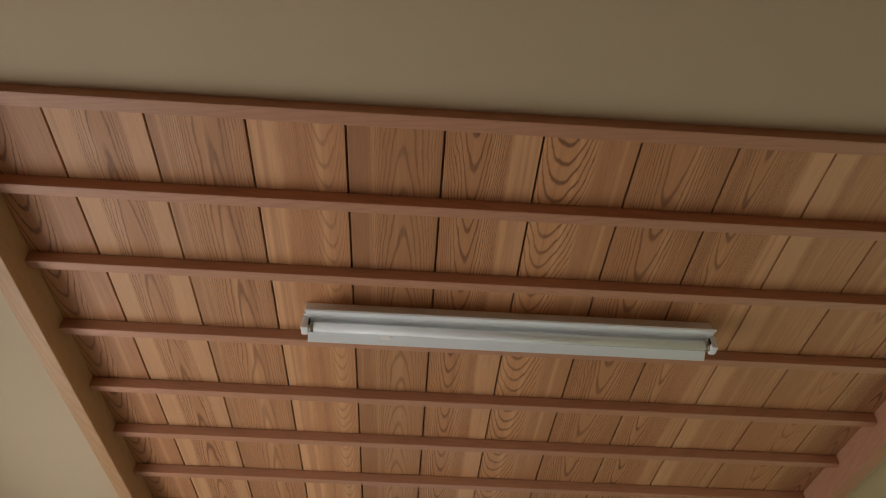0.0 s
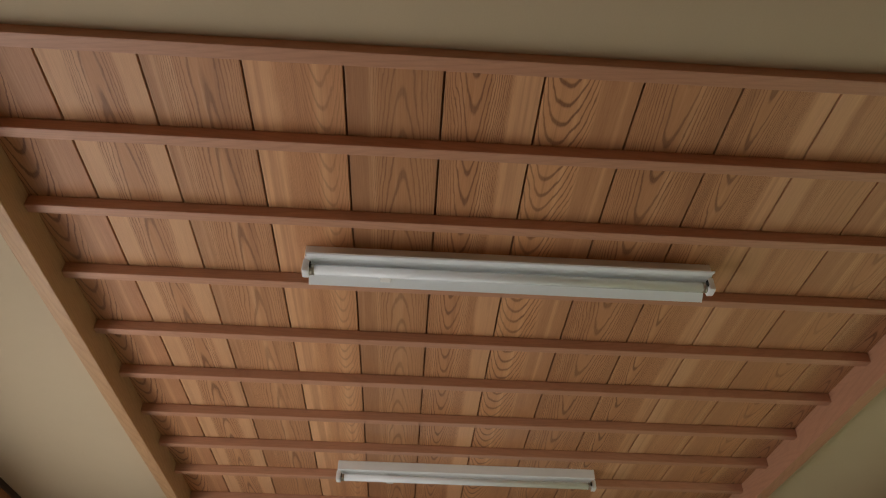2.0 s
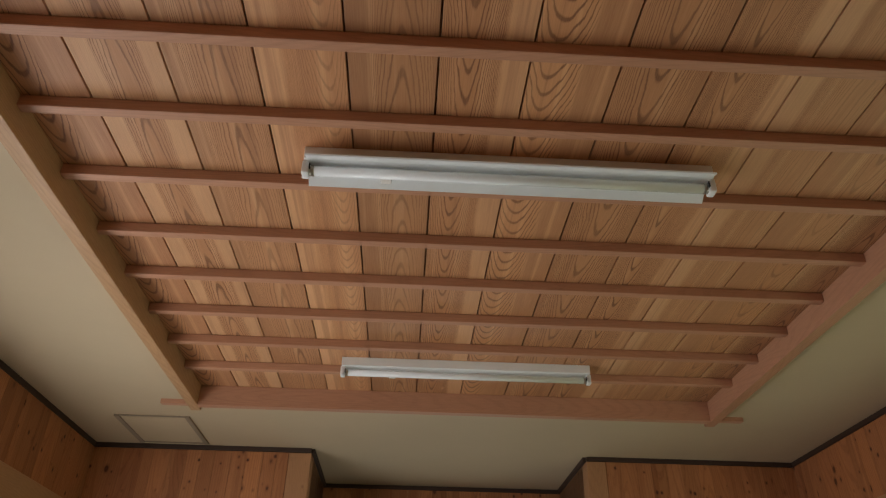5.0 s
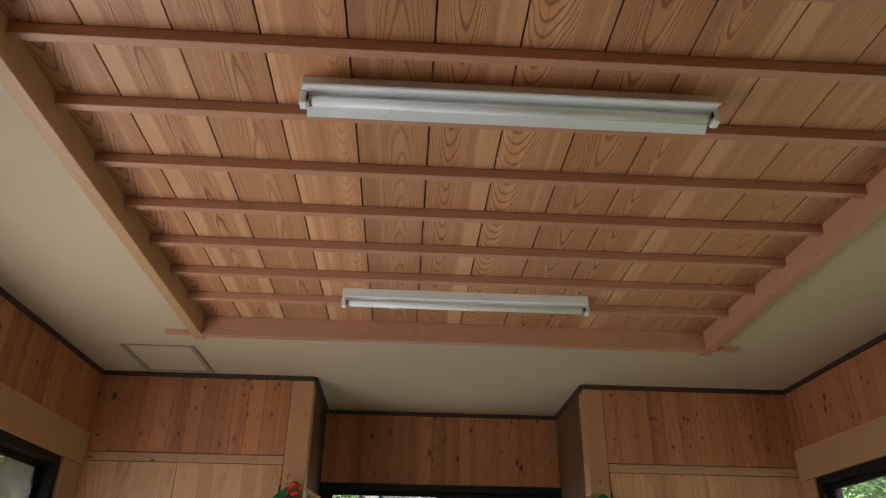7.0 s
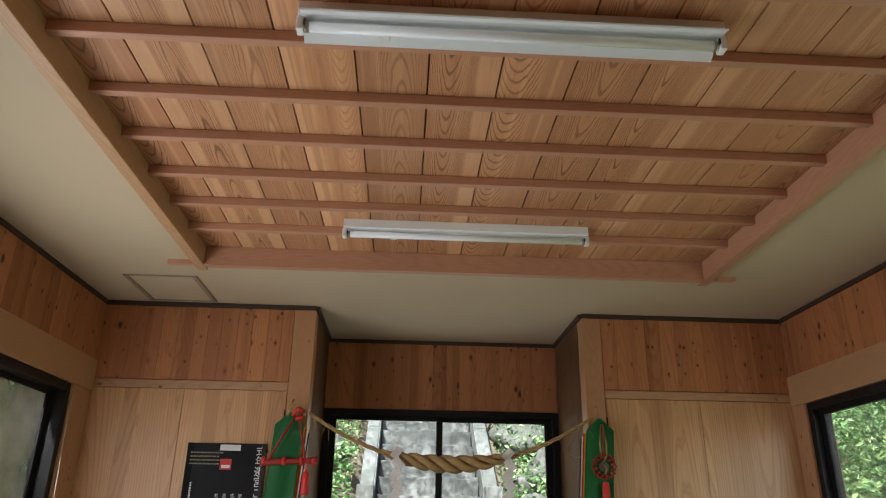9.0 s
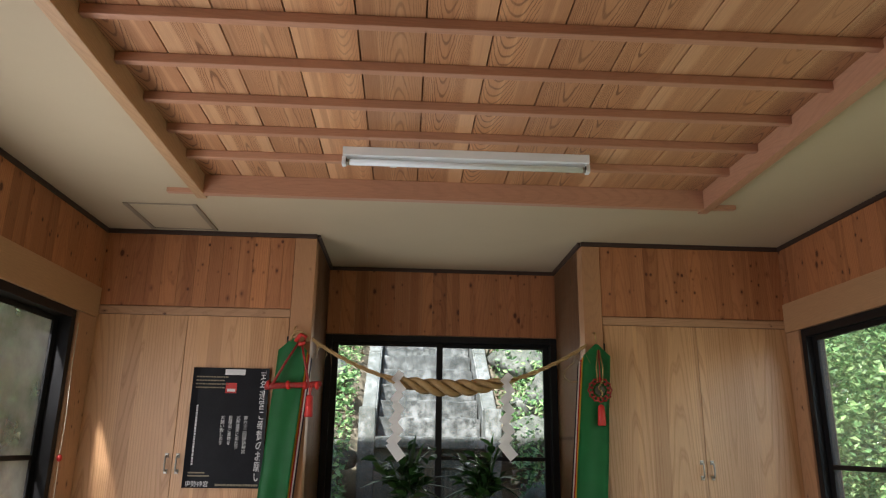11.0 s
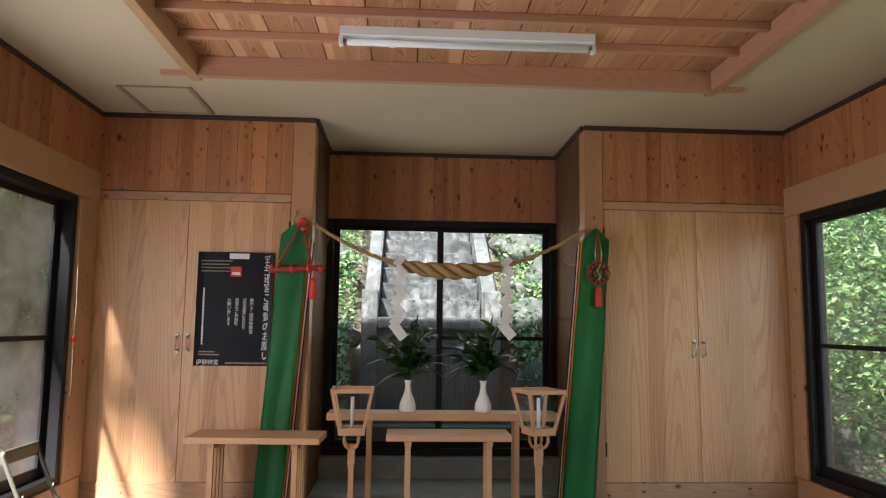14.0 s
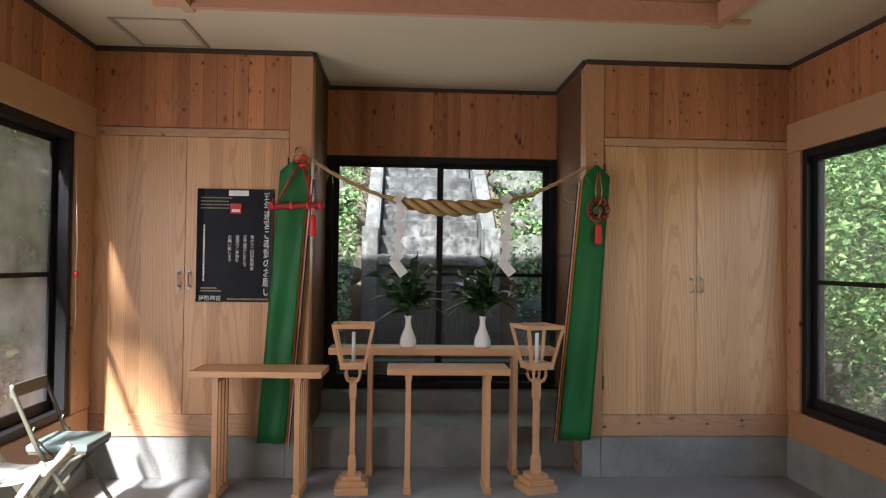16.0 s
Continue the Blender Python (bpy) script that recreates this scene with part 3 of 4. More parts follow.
window("window_3", "black framed sliding window in the east wall", WE_Y1 - W_Y0, WZ0, WZ1, pose(XE + .008, WE_Y1, WZ0, 0, 0, -90), [1.95], [1.304, 1.304], 0.05, 0.05, M_HAZY)

clad(walls["west"], [(pose(XW, YS, 0, 0, 0, 90) , YN - YS)], 0.1, 2.354, ZC - .03, M_BOARD)
clad(walls["east"], [(pose(XE, YN, 0, 0, 0, -90), YN - YS)], 0.1, 2.354, ZC - .03, M_BOARD)

# ---- outside ----
M_SOIL = plain("leaf_litter_ground", (0.085, 0.07, 0.048), 0.9, vary=0.5, scale=3.0, relief=0.5, fine=40)


def hill(x, y):
    """Height of the ground: level round the hall, rising behind and beside it."""
    if -0.62 < x < 1.28 and y > 5.6:
        return -0.1 if y < 9.1 else min(1.09 + (y - 9.1) * 0.66, 12)
    back = max(0.0, (y - 7.1) * 0.74 + 0.09)
    side = max(0.0, abs(x - 0.29) - 3.6) * 0.75 * min(1, max(0, (y + 6) / 4))
    h = max(back, side) if y > 4.6 else side
    return min(h, 14) - 0.1 + 0.08 * math.sin(x * 2.1) * math.sin(y * 1.7)


bm = bmesh.new()
steps = [-400, -150, -60, -30, -18, *[-12 + 0.6 * k for k in range(41)], 18, 30, 60, 150, 400]
grid = {}
for i, u in enumerate(steps):
    for j, v in enumerate(steps):
        grid[i, j] = bm.verts.new((u, v + 4, hill(u, v + 4) if not (XW - .9 < u < XE + .9 and YS - .9 < v + 4 < YA + .9) else -0.2))
for i in range(len(steps) - 1):
    for j in range(len(steps) - 1):
        bm.faces.new((grid[i, j], grid[i + 1, j], grid[i + 1, j + 1], grid[i, j + 1]))
tagged(new("ground", mesh_of("ground", bm, M_SOIL, True)), "leaf-littered hillside ground", "ground", kind="structure")

# ---- ceiling lamps ----
def fluorescent(y, x0, x1, shade):
    """A single-tube ceiling fitting, switched off; shade: with a folded white reflector."""
    z = ZP - 0.036
    lamp = thing("fluorescent_light", "white single-tube fluorescent light, switched off, under the planks", "ceiling light",
                 pose((x0 + x1) / 2, y, z), "fluorescent ceiling lights")
    h = (x1 - x0) / 2
    part("housing", boxes((-h + .004, h - .004, -.027, .030, -.0095, .036), bevel=0.003), M_WHITE, lamp)
    if shade:
        r = bmesh.new()
        outline = [(-.066, -.024), (-.062, -.028), (-.030, -.0145), (.030, -.0145), (.071, -.043), (.074, -.039), (.034, -.0105), (-.034, -.0105)]
        prism(r, outline, lambda u, v, k: ((-h + .014) + k * (2 * h - .028), u, v))
        part("reflector", r, M_WHITE, lamp, "folded white enamel reflector")
    t = bmesh.new()
    tube(t, [(-h + .025, 0, -.038), (h - .025, 0, -.038)], 0.0165, 16)
    part("tube", t, M_TUBE, lamp, "milky fluorescent tube", True)
    for s in (-1, 1):
        e = bmesh.new()
        tube(e, [(s * (h - .038), 0, -.038), (s * (h - .023), 0, -.038)], 0.0172, 16)
        part("tube_cap", e, M_CHROME, lamp, "metal end cap of the tube", True)
        so = boxes((min(s * h, s * (h - .023)), max(s * h, s * (h - .023)), -.019, .019, -.058, -.0097), bevel=0.006)
        part("socket", so, M_WHITE, lamp, "white plastic lamp holder")
        part("contact", boxes((min(s * (h - .023), s * (h - .027)), max(s * (h - .023), s * (h - .027)), -.026, -.0175, -.046, -.026), bevel=0.001), M_FRAME, lamp)
    part("starter", boxes((-h + .24, -h + .275, .02, .042, -.045, -.018), bevel=0.004), M_PORCELAIN, lamp)
    return lamp


M_TUBE = plain("milky_tube_glass", (0.80, 0.87, 0.90), 0.12, vary=0.02, relief=0)
fluorescent(1.714, -0.356, 0.934, True)
fluorescent(3.306, -0.343, 0.915, False)


# ---- altar furniture ----
def slatted_table(label, wide, deep, high, leg_in, at, slats=4, top=0.036):
    """An offering table: a plank on two rows of slim legs, each row on a foot rail."""
    t = thing("offering_table", label, "table", at, "offering tables")
    w, d = wide / 2, deep / 2
    part("tabletop", boxes((-w, w, -d, d, high - top, high), bevel=0.003), M_TABLE, t)
    for s in (-1, 1):
        x = s * (w - leg_in)
        part("top_rail", boxes((x - .021, x + .021, -d + .03, d - .03, high - top - .032, high - top), bevel=0.003), M_TABLE_Z, t)
        part("foot_rail", boxes((x - .023, x + .023, -d + .02, d - .02, 0, .038), bevel=0.005), M_TABLE_Z, t)
        for k in range(slats):
            y = -d + .052 + k * (deep - .104) / (slats - 1)
            part("leg", boxes((x - .0165, x + .0165, y - .010, y + .010, .036, high - top - .03), bevel=0.002), M_TABLE_Z, t)
    return t


slatted_table("pale hinoki offering table with slatted legs on the concrete floor", 0.77, 0.31, 0.752, 0.145, pose(-0.853, 4.30, 0, 0, 0, -2))
slatted_table("small pale hinoki offering table before the altar", 0.745, 0.27, 0.757, 0.13, pose(0.276, 4.369, 0))
slatted_table("long hinoki altar table that carries two vases", 1.50, 0.22, 0.836, 0.27, pose(0.2635, 4.72, 0), top=0.045)


def lantern(x, y, turn):
    """A standing wooden lantern: stepped foot, slim pole and a flared head of four frames."""
    la = thing("floor_lantern", "pale wooden standing lantern with a flared head", "lantern", pose(x, y, 0, 0, 0, turn) @ Matrix.Diagonal((1, 1, 0.982, 1)), "lanterns before the altar")
    f = bmesh.new()
    box(f, -.10, .10, -.10, .10, 0, .045, bevel=.004)
    box(f, -.083, .083, -.083, .083, .045, .078, bevel=.004)
    box(f, -.058, .058, -.058, .058, .078, .105, bevel=.004)
    part("foot", f, M_TABLE_Z, la, "stepped wooden foot")
    p = bmesh.new()
    rows = [(.024, .105), (.024, .20), (.0155, .225), (.0155, .56), (.021, .585), (.021, .70)]
    for (a, z0), (b, z1) in zip(rows, rows[1:]):
        lo = [p.verts.new((sx * a, sy * a, z0)) for sx, sy in ((-1, -1), (1, -1), (1, 1), (-1, 1))]
        hi = [p.verts.new((sx * b, sy * b, z1)) for sx, sy in ((-1, -1), (1, -1), (1, 1), (-1, 1))]
        for k in range(4):
            p.faces.new((lo[k], lo[(k + 1) % 4], hi[(k + 1) % 4], hi[k]))
    part("pole", p, M_TABLE_Z, la)
    for k in range(4):
        a = k * math.pi / 2 + math.pi / 4
        b = bmesh.new()
        pts = [(.020, .675), (.045, .69), (.060, .72), (.058, .752), (.046, .768)]
        tube(b, [(math.cos(a) * r, math.sin(a) * r, z) for r, z in pts], .0095, 6)
        part("bracket", b, M_TABLE_Z, la, "curved wooden bracket under the head")
    part("floor_plate", boxes((-.078, .078, -.078, .078, .762, .784), bevel=.003), M_TABLE_Z, la)
    w0, w1, z0, z1 = .069, .120, .784, 1.04
    corner = [((-1, -1)), (1, -1), (1, 1), (-1, 1)]
    for i in range(4):
        s = corner[i]
        b = bmesh.new()
        lo = [b.verts.new((s[0] * w0 + dx * .009, s[1] * w0 + dy * .009, z0)) for dx, dy in corner]
        hi = [b.verts.new((s[0] * w1 + dx * .009, s[1] * w1 + dy * .009, z1)) for dx, dy in corner]
        b.faces.new(lo[::-1]), b.faces.new(hi)
        for k in range(4):
            b.faces.new((lo[k], lo[(k + 1) % 4], hi[(k + 1) % 4], hi[k]))
        part("stile", b, M_TABLE_Z, la)
    for zz, ww, hh in ((z1 - .012, w1 - .002, .012), (z0 + .010, w0 + .002, .010)):
        for r in ((-ww, ww, -ww - .008, -ww + .008), (-ww, ww, ww - .008, ww + .008), (-ww - .008, -ww + .008, -ww, ww), (ww - .008, ww + .008, -ww, ww)):
            part("rail", boxes((*r, zz - hh, zz + hh), bevel=.002), M_TABLE, la)
    for i in range(4):
        a, b = corner[i], corner[(i + 1) % 4]
        g = bmesh.new()
        q = .985
        g.faces.new([g.verts.new(v) for v in ((a[0] * w0 * q, a[1] * w0 * q, z0), (b[0] * w0 * q, b[1] * w0 * q, z0),
                                              (b[0] * w1 * q, b[1] * w1 * q, z1 - .01), (a[0] * w1 * q, a[1] * w1 * q, z1 - .01))])
        bmesh.ops.solidify(g, geom=g.faces[:], thickness=.002)
        pane = part("pane", g, M_LGLASS, la, "thin clear pane")
        pane.visible_shadow = False
    c = bmesh.new()
    tube(c, [(0, 0, .80), (0, 0, .985)], .0115, 12)
    part("candle", c, M_PORCELAIN, la, "slim white electric candle", True)
    cb = bmesh.new()
    tube(cb, [(0, 0, .784), (0, 0, .803)], .02, 12)
    part("candle_base", cb, M_STEEL, la)
    return la


M_LGLASS = glass("lantern_glass", (0.90, 0.91, 0.92), 0.03)
lantern(-0.305, 4.345, 2)
lantern(0.829, 4.353, 17)


# ---- vases with evergreen branches ----
def blade_mesh(name, length, width, material, bend=0.25, rows=5):
    b = bmesh.new()
    prev = None
    for k in range(rows + 1):
        s = k / rows
        w = width * math.sin(math.pi * min(0.97, s * 0.9 + 0.07)) * 0.5
        z = length * s
        y = -bend * length * s * s
        row = [b.verts.new((-w, y + w * 0.35, z)), b.verts.new((0, y, z)), b.verts.new((w, y + w * 0.35, z))]
        if prev:
            b.faces.new((prev[0], prev[1], row[1], row[0]))
            b.faces.new((prev[1], prev[2], row[2], row[1]))
        prev = row
    return mesh_of(name, b, material, True)


LEAF = blade_mesh("leaf", 0.090, 0.043, M_SAKAKI, 0.2, 4)
BLADE = blade_mesh("leaf", 0.27, 0.034, M_SAKAKI, 0.42, 8)


def vase(x, y, z, seed):
    rng = random.Random(seed)
    v = thing("vase", "white porcelain bottle vase with dark evergreen branches", "vase", pose(x, y, z), "vases on the altar table")
    b = bmesh.new()
    lathe(b, [(.050, 0), (.054, .006), (.056, .03), (.050, .062), (.036, .095), (.024, .125), (.019, .15), (.018, .18), (.024, .203), (.0265, .206),
              (.021, .200), (.015, .18), (.012, .12)], (0, 0, 0), 28)
    part("body", b, M_PORCELAIN, v, "glossy white porcelain body", True)
    spots = []
    for k in range(15):
        a, lean = rng.uniform(0, 6.28), rng.uniform(0.15, 0.75)
        top = rng.uniform(0.20, 0.50) * (1 - lean * 0.35)
        pts = [(0, 0, .18)]
        for s in (0.33, 0.66, 1.0):
            pts.append((math.cos(a) * lean * top * s, math.sin(a) * lean * top * s * 0.5, .18 + top * s * (1 - .25 * lean * s)))
        b = bmesh.new()
        tube(b, pts, [.004, .0035, .003, .002], 6)
        part("stem", b, M_SAKAKI, v)
        for i in range(8):
            s = 0.3 + 0.7 * (i + rng.random() * .6) / 8
            q = min(2, int(s * 3))
            p, r = Vector(pts[q]), Vector(pts[q + 1])
            spots.append((p.lerp(r, min(1, s * 3 - q)), a + rng.uniform(-1.9, 1.9), rng.uniform(20, 95)))
    for p, a, tilt in spots:
        o = new("leaf", LEAF)
        o.parent = v
        sc = rng.uniform(0.85, 1.35)
        o.matrix_basis = Matrix.Translation(p) @ pose(0, 0, 0, 0, 0, math.degrees(a)) @ pose(0, 0, 0, tilt, rng.uniform(-40, 40), 0) @ Matrix.Diagonal((sc, sc, sc, 1))
    for k in range(9):
        o = new("leaf", BLADE)
        o.parent = v
        a = (k - 4) * 24 + rng.uniform(-12, 12)
        sc = rng.uniform(0.75, 1.15)
        o.matrix_basis = Matrix.Translation((0, 0, .24 + rng.uniform(0, .1))) @ pose(0, 0, 0, 0, a, rng.uniform(-30, 30)) @ pose(0, 0, 0, 0, 0, 90 if a > 0 else -90) @ Matrix.Diagonal((sc, sc, sc, 1))
    for k in range(2):
        o = new("leaf", BLADE)
        o.parent = v
        o.matrix_basis = Matrix.Translation((0.01 + .03 * k, 0, .33)) @ pose(0, 0, 0, -8, 9 + 7 * k, 40 * k) @ Matrix.Diagonal((.8, .6, 1.15 - .2 * k, 1))
    return v


vase(0.029, 4.72, 0.836, 3)
vase(0.529, 4.72, 0.836, 8)


# ---- silk banners beside the alcove ----
def banner(label, top, bottom, y, side):
    """A long green silk banner with a pointed head; four coloured linings show along one edge.
    top, bottom: (x of one edge, x of the other, z). side: the edge with the linings."""
    (xa, xb, zt), (xc, xd, zb) = top, bottom
    mx = (xa + xb) / 2
    bn = thing("silk_banner", label, "banner", pose(mx, y, zt + .09), "silk banners beside the alcove")
    T = zt + .09
    b = bmesh.new()
    rows = 26
    cols = 9
    grid_v = []
    for i in range(rows + 1):
        s = i / rows
        le, ri, z = xa + (xc - xa) * s - mx, xb + (xd - xb) * s - mx, zt + (zb - zt) * s - T
        row = []
        for j in range(cols + 1):
            u = j / cols
            zz = z + (0.085 * (1 - abs(2 * u - 1)) if i == 0 else 0.0)
            fold = 0.007 * math.sin(u * 9 + s * 5) * (0.3 + s) + 0.004 * math.sin(s * 21 + u * 4)
            row.append(b.verts.new((le + (ri - le) * u, -.012 + fold, zz)))
        grid_v.append(row)
    for i in range(rows):
        for j in range(cols):
            b.faces.new((grid_v[i][j], grid_v[i + 1][j], grid_v[i + 1][j + 1], grid_v[i][j + 1]))
    bmesh.ops.solidify(b, geom=b.faces[:], thickness=.006)
    part("silk", b, M_GREEN, bn, "", True)
    names = ((M_YELLOW, "yellow silk lining"), (M_RED, "red silk lining"), (M_CLOTH, "white silk lining"), (M_INDIGO, "dark purple silk lining"))
    for k, (mat, lab) in enumerate(names):
        b = bmesh.new()
        w = .0088
        e0, e1 = (xb, xd) if side > 0 else (xa, xc)
        rows_ = []
        for i in range(15):
            s = i / 14
            x0 = e0 + (e1 - e0) * s - mx + side * (k * w * (1 - .25 * s) - .002)
            x1 = x0 + side * w
            z = zt - .01 - .012 * k + (zb + .008 * k - zt) * s - T
            yy = .002 + .004 * k + .003 * math.sin(s * 9 + k)
            rows_.append((b.verts.new((x0, yy, z)), b.verts.new((x1, yy, z))))
        for p, q in zip(rows_, rows_[1:]):
            b.faces.new((p[0], p[1], q[1], q[0]))
        bmesh.ops.solidify(b, geom=b.faces[:], thickness=.003)
        part("lining", b, mat, bn, lab)
    h = bmesh.new()
    tube(h, [(0, .0, .0), (0, .0, .05), (0.004, .03, .07), (0, .055, .065)], .0045, 6)
    part("hook", h, M_BRASS, bn, "brass hanging hook", True)
    return bn


banner("green silk banner with coloured linings beside the black poster", (-0.799, -0.619, 1.967), (-0.915, -0.738, 0.246), 4.519, 1)
banner("green silk banner with coloured linings beside the east closet", (1.152, 1.328, 1.971), (1.000, 1.216, 0.265), 4.519, -1)


def tassel(x, y, z, length, parent):
    t = bmesh.new()
    lathe(t, [(.006, 0), (.018, -.008), (.022, -.02), (.024, -length * .55), (.026, -length + .004), (.024, -length)], (x, y, z), 14)
    part("tassel", t, M_RED, parent, "bright red silk tassel", True)


# sheathed ritual sword tied across the first banner
sword = thing("ritual_sword", "short sword in a red brocade bag tied across the banner", "sword", pose(-0.688, 4.475, 1.746))
b = bmesh.new()
tube(b, [(-.172, 0, -.010), (-.165, 0, -.010), (-.12, 0, -.006), (0, 0, 0), (.10, 0, .004), (.16, 0, .010), (.178, 0, .012)], [.012, .022, .020, .018, .019, .021, .012], 12)
part("bag", b, M_DARKRED, sword, "red brocade bag", True)
for x in (-.15, -.03, .075, .15):
    b = bmesh.new()
    tube(b, [(x - .012, 0, 0), (x - .004, 0, .001), (x + .004, 0, .001), (x + .012, 0, .002)], [.020, .027, .027, .020], 12)
    part("tie", b, M_RED, sword, "red cord wound round the bag", True)
for x0, x1 in ((-.125, .02), (.10, .035)):
    b = bmesh.new()
    tube(b, [(x0, -.012, .0), (x0 * .5 + x1 * .5, -.01, .14), (x1, .0, .27)], .0075, 8)
    part("cord", b, M_DARKRED, sword, "red hanging cord", True)
b = bmesh.new()
tube(b, [(.105, -.015, 0), (.108, -.018, -.06)], .003, 6)
tube(b, [(.120, -.015, 0), (.113, -.018, -.06)], .003, 6)
part("cord", b, M_RED, sword, "", True)
tassel(.110, -.018, -.055, .135, sword)
b = bmesh.new()
for k in range(3):
    tube(b, [(.03 + .055 * math.cos(a) * (1 - .1 * k) - .01, -.004 * k, .285 + .04 * math.sin(a) + .006 * k) for a in (i * math.pi / 10 for i in range(-1, 12))], .006, 6)
part("loop", b, M_STRAW, sword, "straw rope loop round the hook", True)
b = bmesh.new()
tube(b, [(.0, -.01, .27), (.03, -.02, .315), (.065, -.012, .30), (.055, -.014, .262), (.02, -.02, .25)], .013, 8)
part("knot", b, M_RED, sword, "red cord knot at the hook", True)

# mirror and beads on the second banner
mirror = thing("ritual_mirror", "round bronze mirror in a red cord wreath with a tassel", "mirror", pose(1.246, 4.49, 1.752))
b = bmesh.new()
lathe(b, [(.026, -.006), (.031, -.004), (.031, .004), (.026, .006)], (0, 0, 0), 24)
bmesh.ops.rotate(b, verts=b.verts[:], matrix=Matrix.Rotation(radians(90), 3, "X"))
part("disc", b, M_OLIVE, mirror, "bronze mirror disc", True)
for k in range(12):
    a = 2 * math.pi * k / 12
    b = bmesh.new()
    c = Vector((math.cos(a) * .055, -.004, math.sin(a) * .055))
    u = Vector((math.cos(a), 0, math.sin(a)))
    w = Vector((-math.sin(a), 0, math.cos(a)))
    tube(b, [c - w * .018 - u * .012, c - w * .014 + u * .014, c + u * .021, c + w * .014 + u * .014, c + w * .018 - u * .012], .0068, 6)
    part("petal", b, M_DARKRED, mirror, "", True)
for dx in (-.016, 0, .016):
    b = bmesh.new()
    tube(b, [(dx, -.012, .05), (dx * 1.3, -.012, .14), (dx * .3, -.006, .255)], .0045, 6)
    part("cord", b, M_BRASS if dx else M_DARKRED, mirror, "cord that hangs from the hook", True)
b = bmesh.new()
for k in range(9):
    tube(b, [(-.004 + .01 * math.sin(k), -.012, -.045 + .012 * k), (.004 + .01 * math.sin(k), -.016, -.039 + .012 * k)], .006, 6)
part("beads", b, M_BRASS, mirror, "string of dull beads", True)
tassel(0, -.012, -.09, .13, mirror)

# ---- straw rope with paper streamers ----
rope = thing("straw_rope", "twisted rice-straw rope, thick in the middle, hung across the alcove", "rope", pose(0.292, 4.519, 1.75))


def rope_line(s):
    """Centre of the rope for s from -1 to 1."""
    x = s * 0.885
    return Vector((x, 0, 0.37 * x * x))


def rope_girth(s):
    s = abs(s)
    return 0.0125 + 0.034 * max(0.0, 1 - (s / 0.48) ** 2.2) if s < 0.48 else 0.0125 - 0.003 * (s - 0.48)


for k in range(3):
    b = bmesh.new()
    pts, rad = [], []
    for i in range(161):
        s = -1 + 2 * i / 160
        g = rope_girth(s)
        a = s * 0.885 * (2 * math.pi / 0.30 if abs(s) < 0.5 else 2 * math.pi / 0.20) + k * 2 * math.pi / 3
        pts.append(rope_line(s) + Vector((0, math.cos(a) * g * .68, math.sin(a) * g * .68)))
        rad.append(g * .54)
    tube(b, pts, rad, 8)
    part("strand", b, M_STRAW, rope, "", True)
rng = random.Random(5)
for k in range(26):
    s = rng.uniform(0.86, 1.0) * rng.choice((-1, 1))
    p = rope_line(s)
    d = Vector((rng.uniform(-.05, .05), rng.uniform(-.03, 0), rng.uniform(-.10, -.02)))
    b = bmesh.new()
    tube(b, [p, p + d * .5 + Vector((0, 0, .012)), p + d], .0012, 3)
    part("loose_end", b, M_STRAW, rope)
b = bmesh.new()
tube(b, [(.80, -.01, .18), (.74, -.012, .13), (.73, -.012, .08), (.77, -.012, .05), (.82, -.01, .055)], .0035, 6)
part("loose_end", b, M_STRAW, rope, "", True)


def streamer(x, z, length, seed, lean):
    """A strip of paper cut and folded to a zigzag: slanted squares, each hung from the corner of the last."""
    s = thing("paper_streamer", "white zigzag folded paper streamer hanging from the straw rope", "paper streamer", pose(x, 4.475, z), "paper streamers")
    rng = random.Random(seed)
    n = 8
    h = length * 1.06 / (n + .35)
    for k in range(n):
        d = 1 if k % 2 else -1
        w, half = .024 + .001 * k, h * (.60 if k < n - 1 else .95)
        a = d * rng.uniform(.60, .75)
        cx, cz = d * .007 + lean * .002 * k, -h * (k + .5)
        yy = -.004 * k + rng.uniform(-.002, .002)
        b = bmesh.new()
        b.faces.new([b.verts.new((cx + u * math.cos(a) - v * math.sin(a), yy - .004 * u / w, cz + u * math.sin(a) + v * math.cos(a)))
                     for u, v in ((-w, half), (-w, -half), (w, -half), (w, half))])
        bmesh.ops.solidify(b, geom=b.faces[:], thickness=.0015)
        part("fold", b, M_PAPER, s)
    return s


streamer(-0.033, 1.842, 0.50, 1, -1)
streamer(0.654, 1.842, 0.49, 2, -1)

# ---- poster ----
poster = thing("poster", "black shrine poster with white vertical lettering and a small red picture", "poster", pose(-1.09, YN - .009, 1.4925))
b = bmesh.new()
rim = []
for j in range(13):
    u = -0.237 + 0.474 * j / 12
    yy = -.002 - .010 * max(0, (abs(u) - .19) / .05) ** 2
    rim.append([b.verts.new((u, yy + d, z)) for d in (0, .0012) for z in (-0.362, 0.362)])
for p, q in zip(rim, rim[1:]):
    for c, d in ((0, 1), (3, 2), (1, 3), (2, 0)):
        b.faces.new((p[c], q[c], q[d], p[d]))
b.faces.new((rim[0][0], rim[0][1], rim[0][3], rim[0][2]))
b.faces.new((rim[-1][0], rim[-1][2], rim[-1][3], rim[-1][1]))
bmesh.ops.recalc_face_normals(b, faces=b.faces[:])
part("sheet", b, M_POSTER, poster, "glossy black poster sheet")
part("picture", boxes((-.030, .038, -.0062, -.0042, .205, .268)), M_RED, poster, "small red picture")
part("picture_light", boxes((-.020, .030, -.0072, -.0058, .215, .232)), M_INK, poster, "pale spot in the picture")
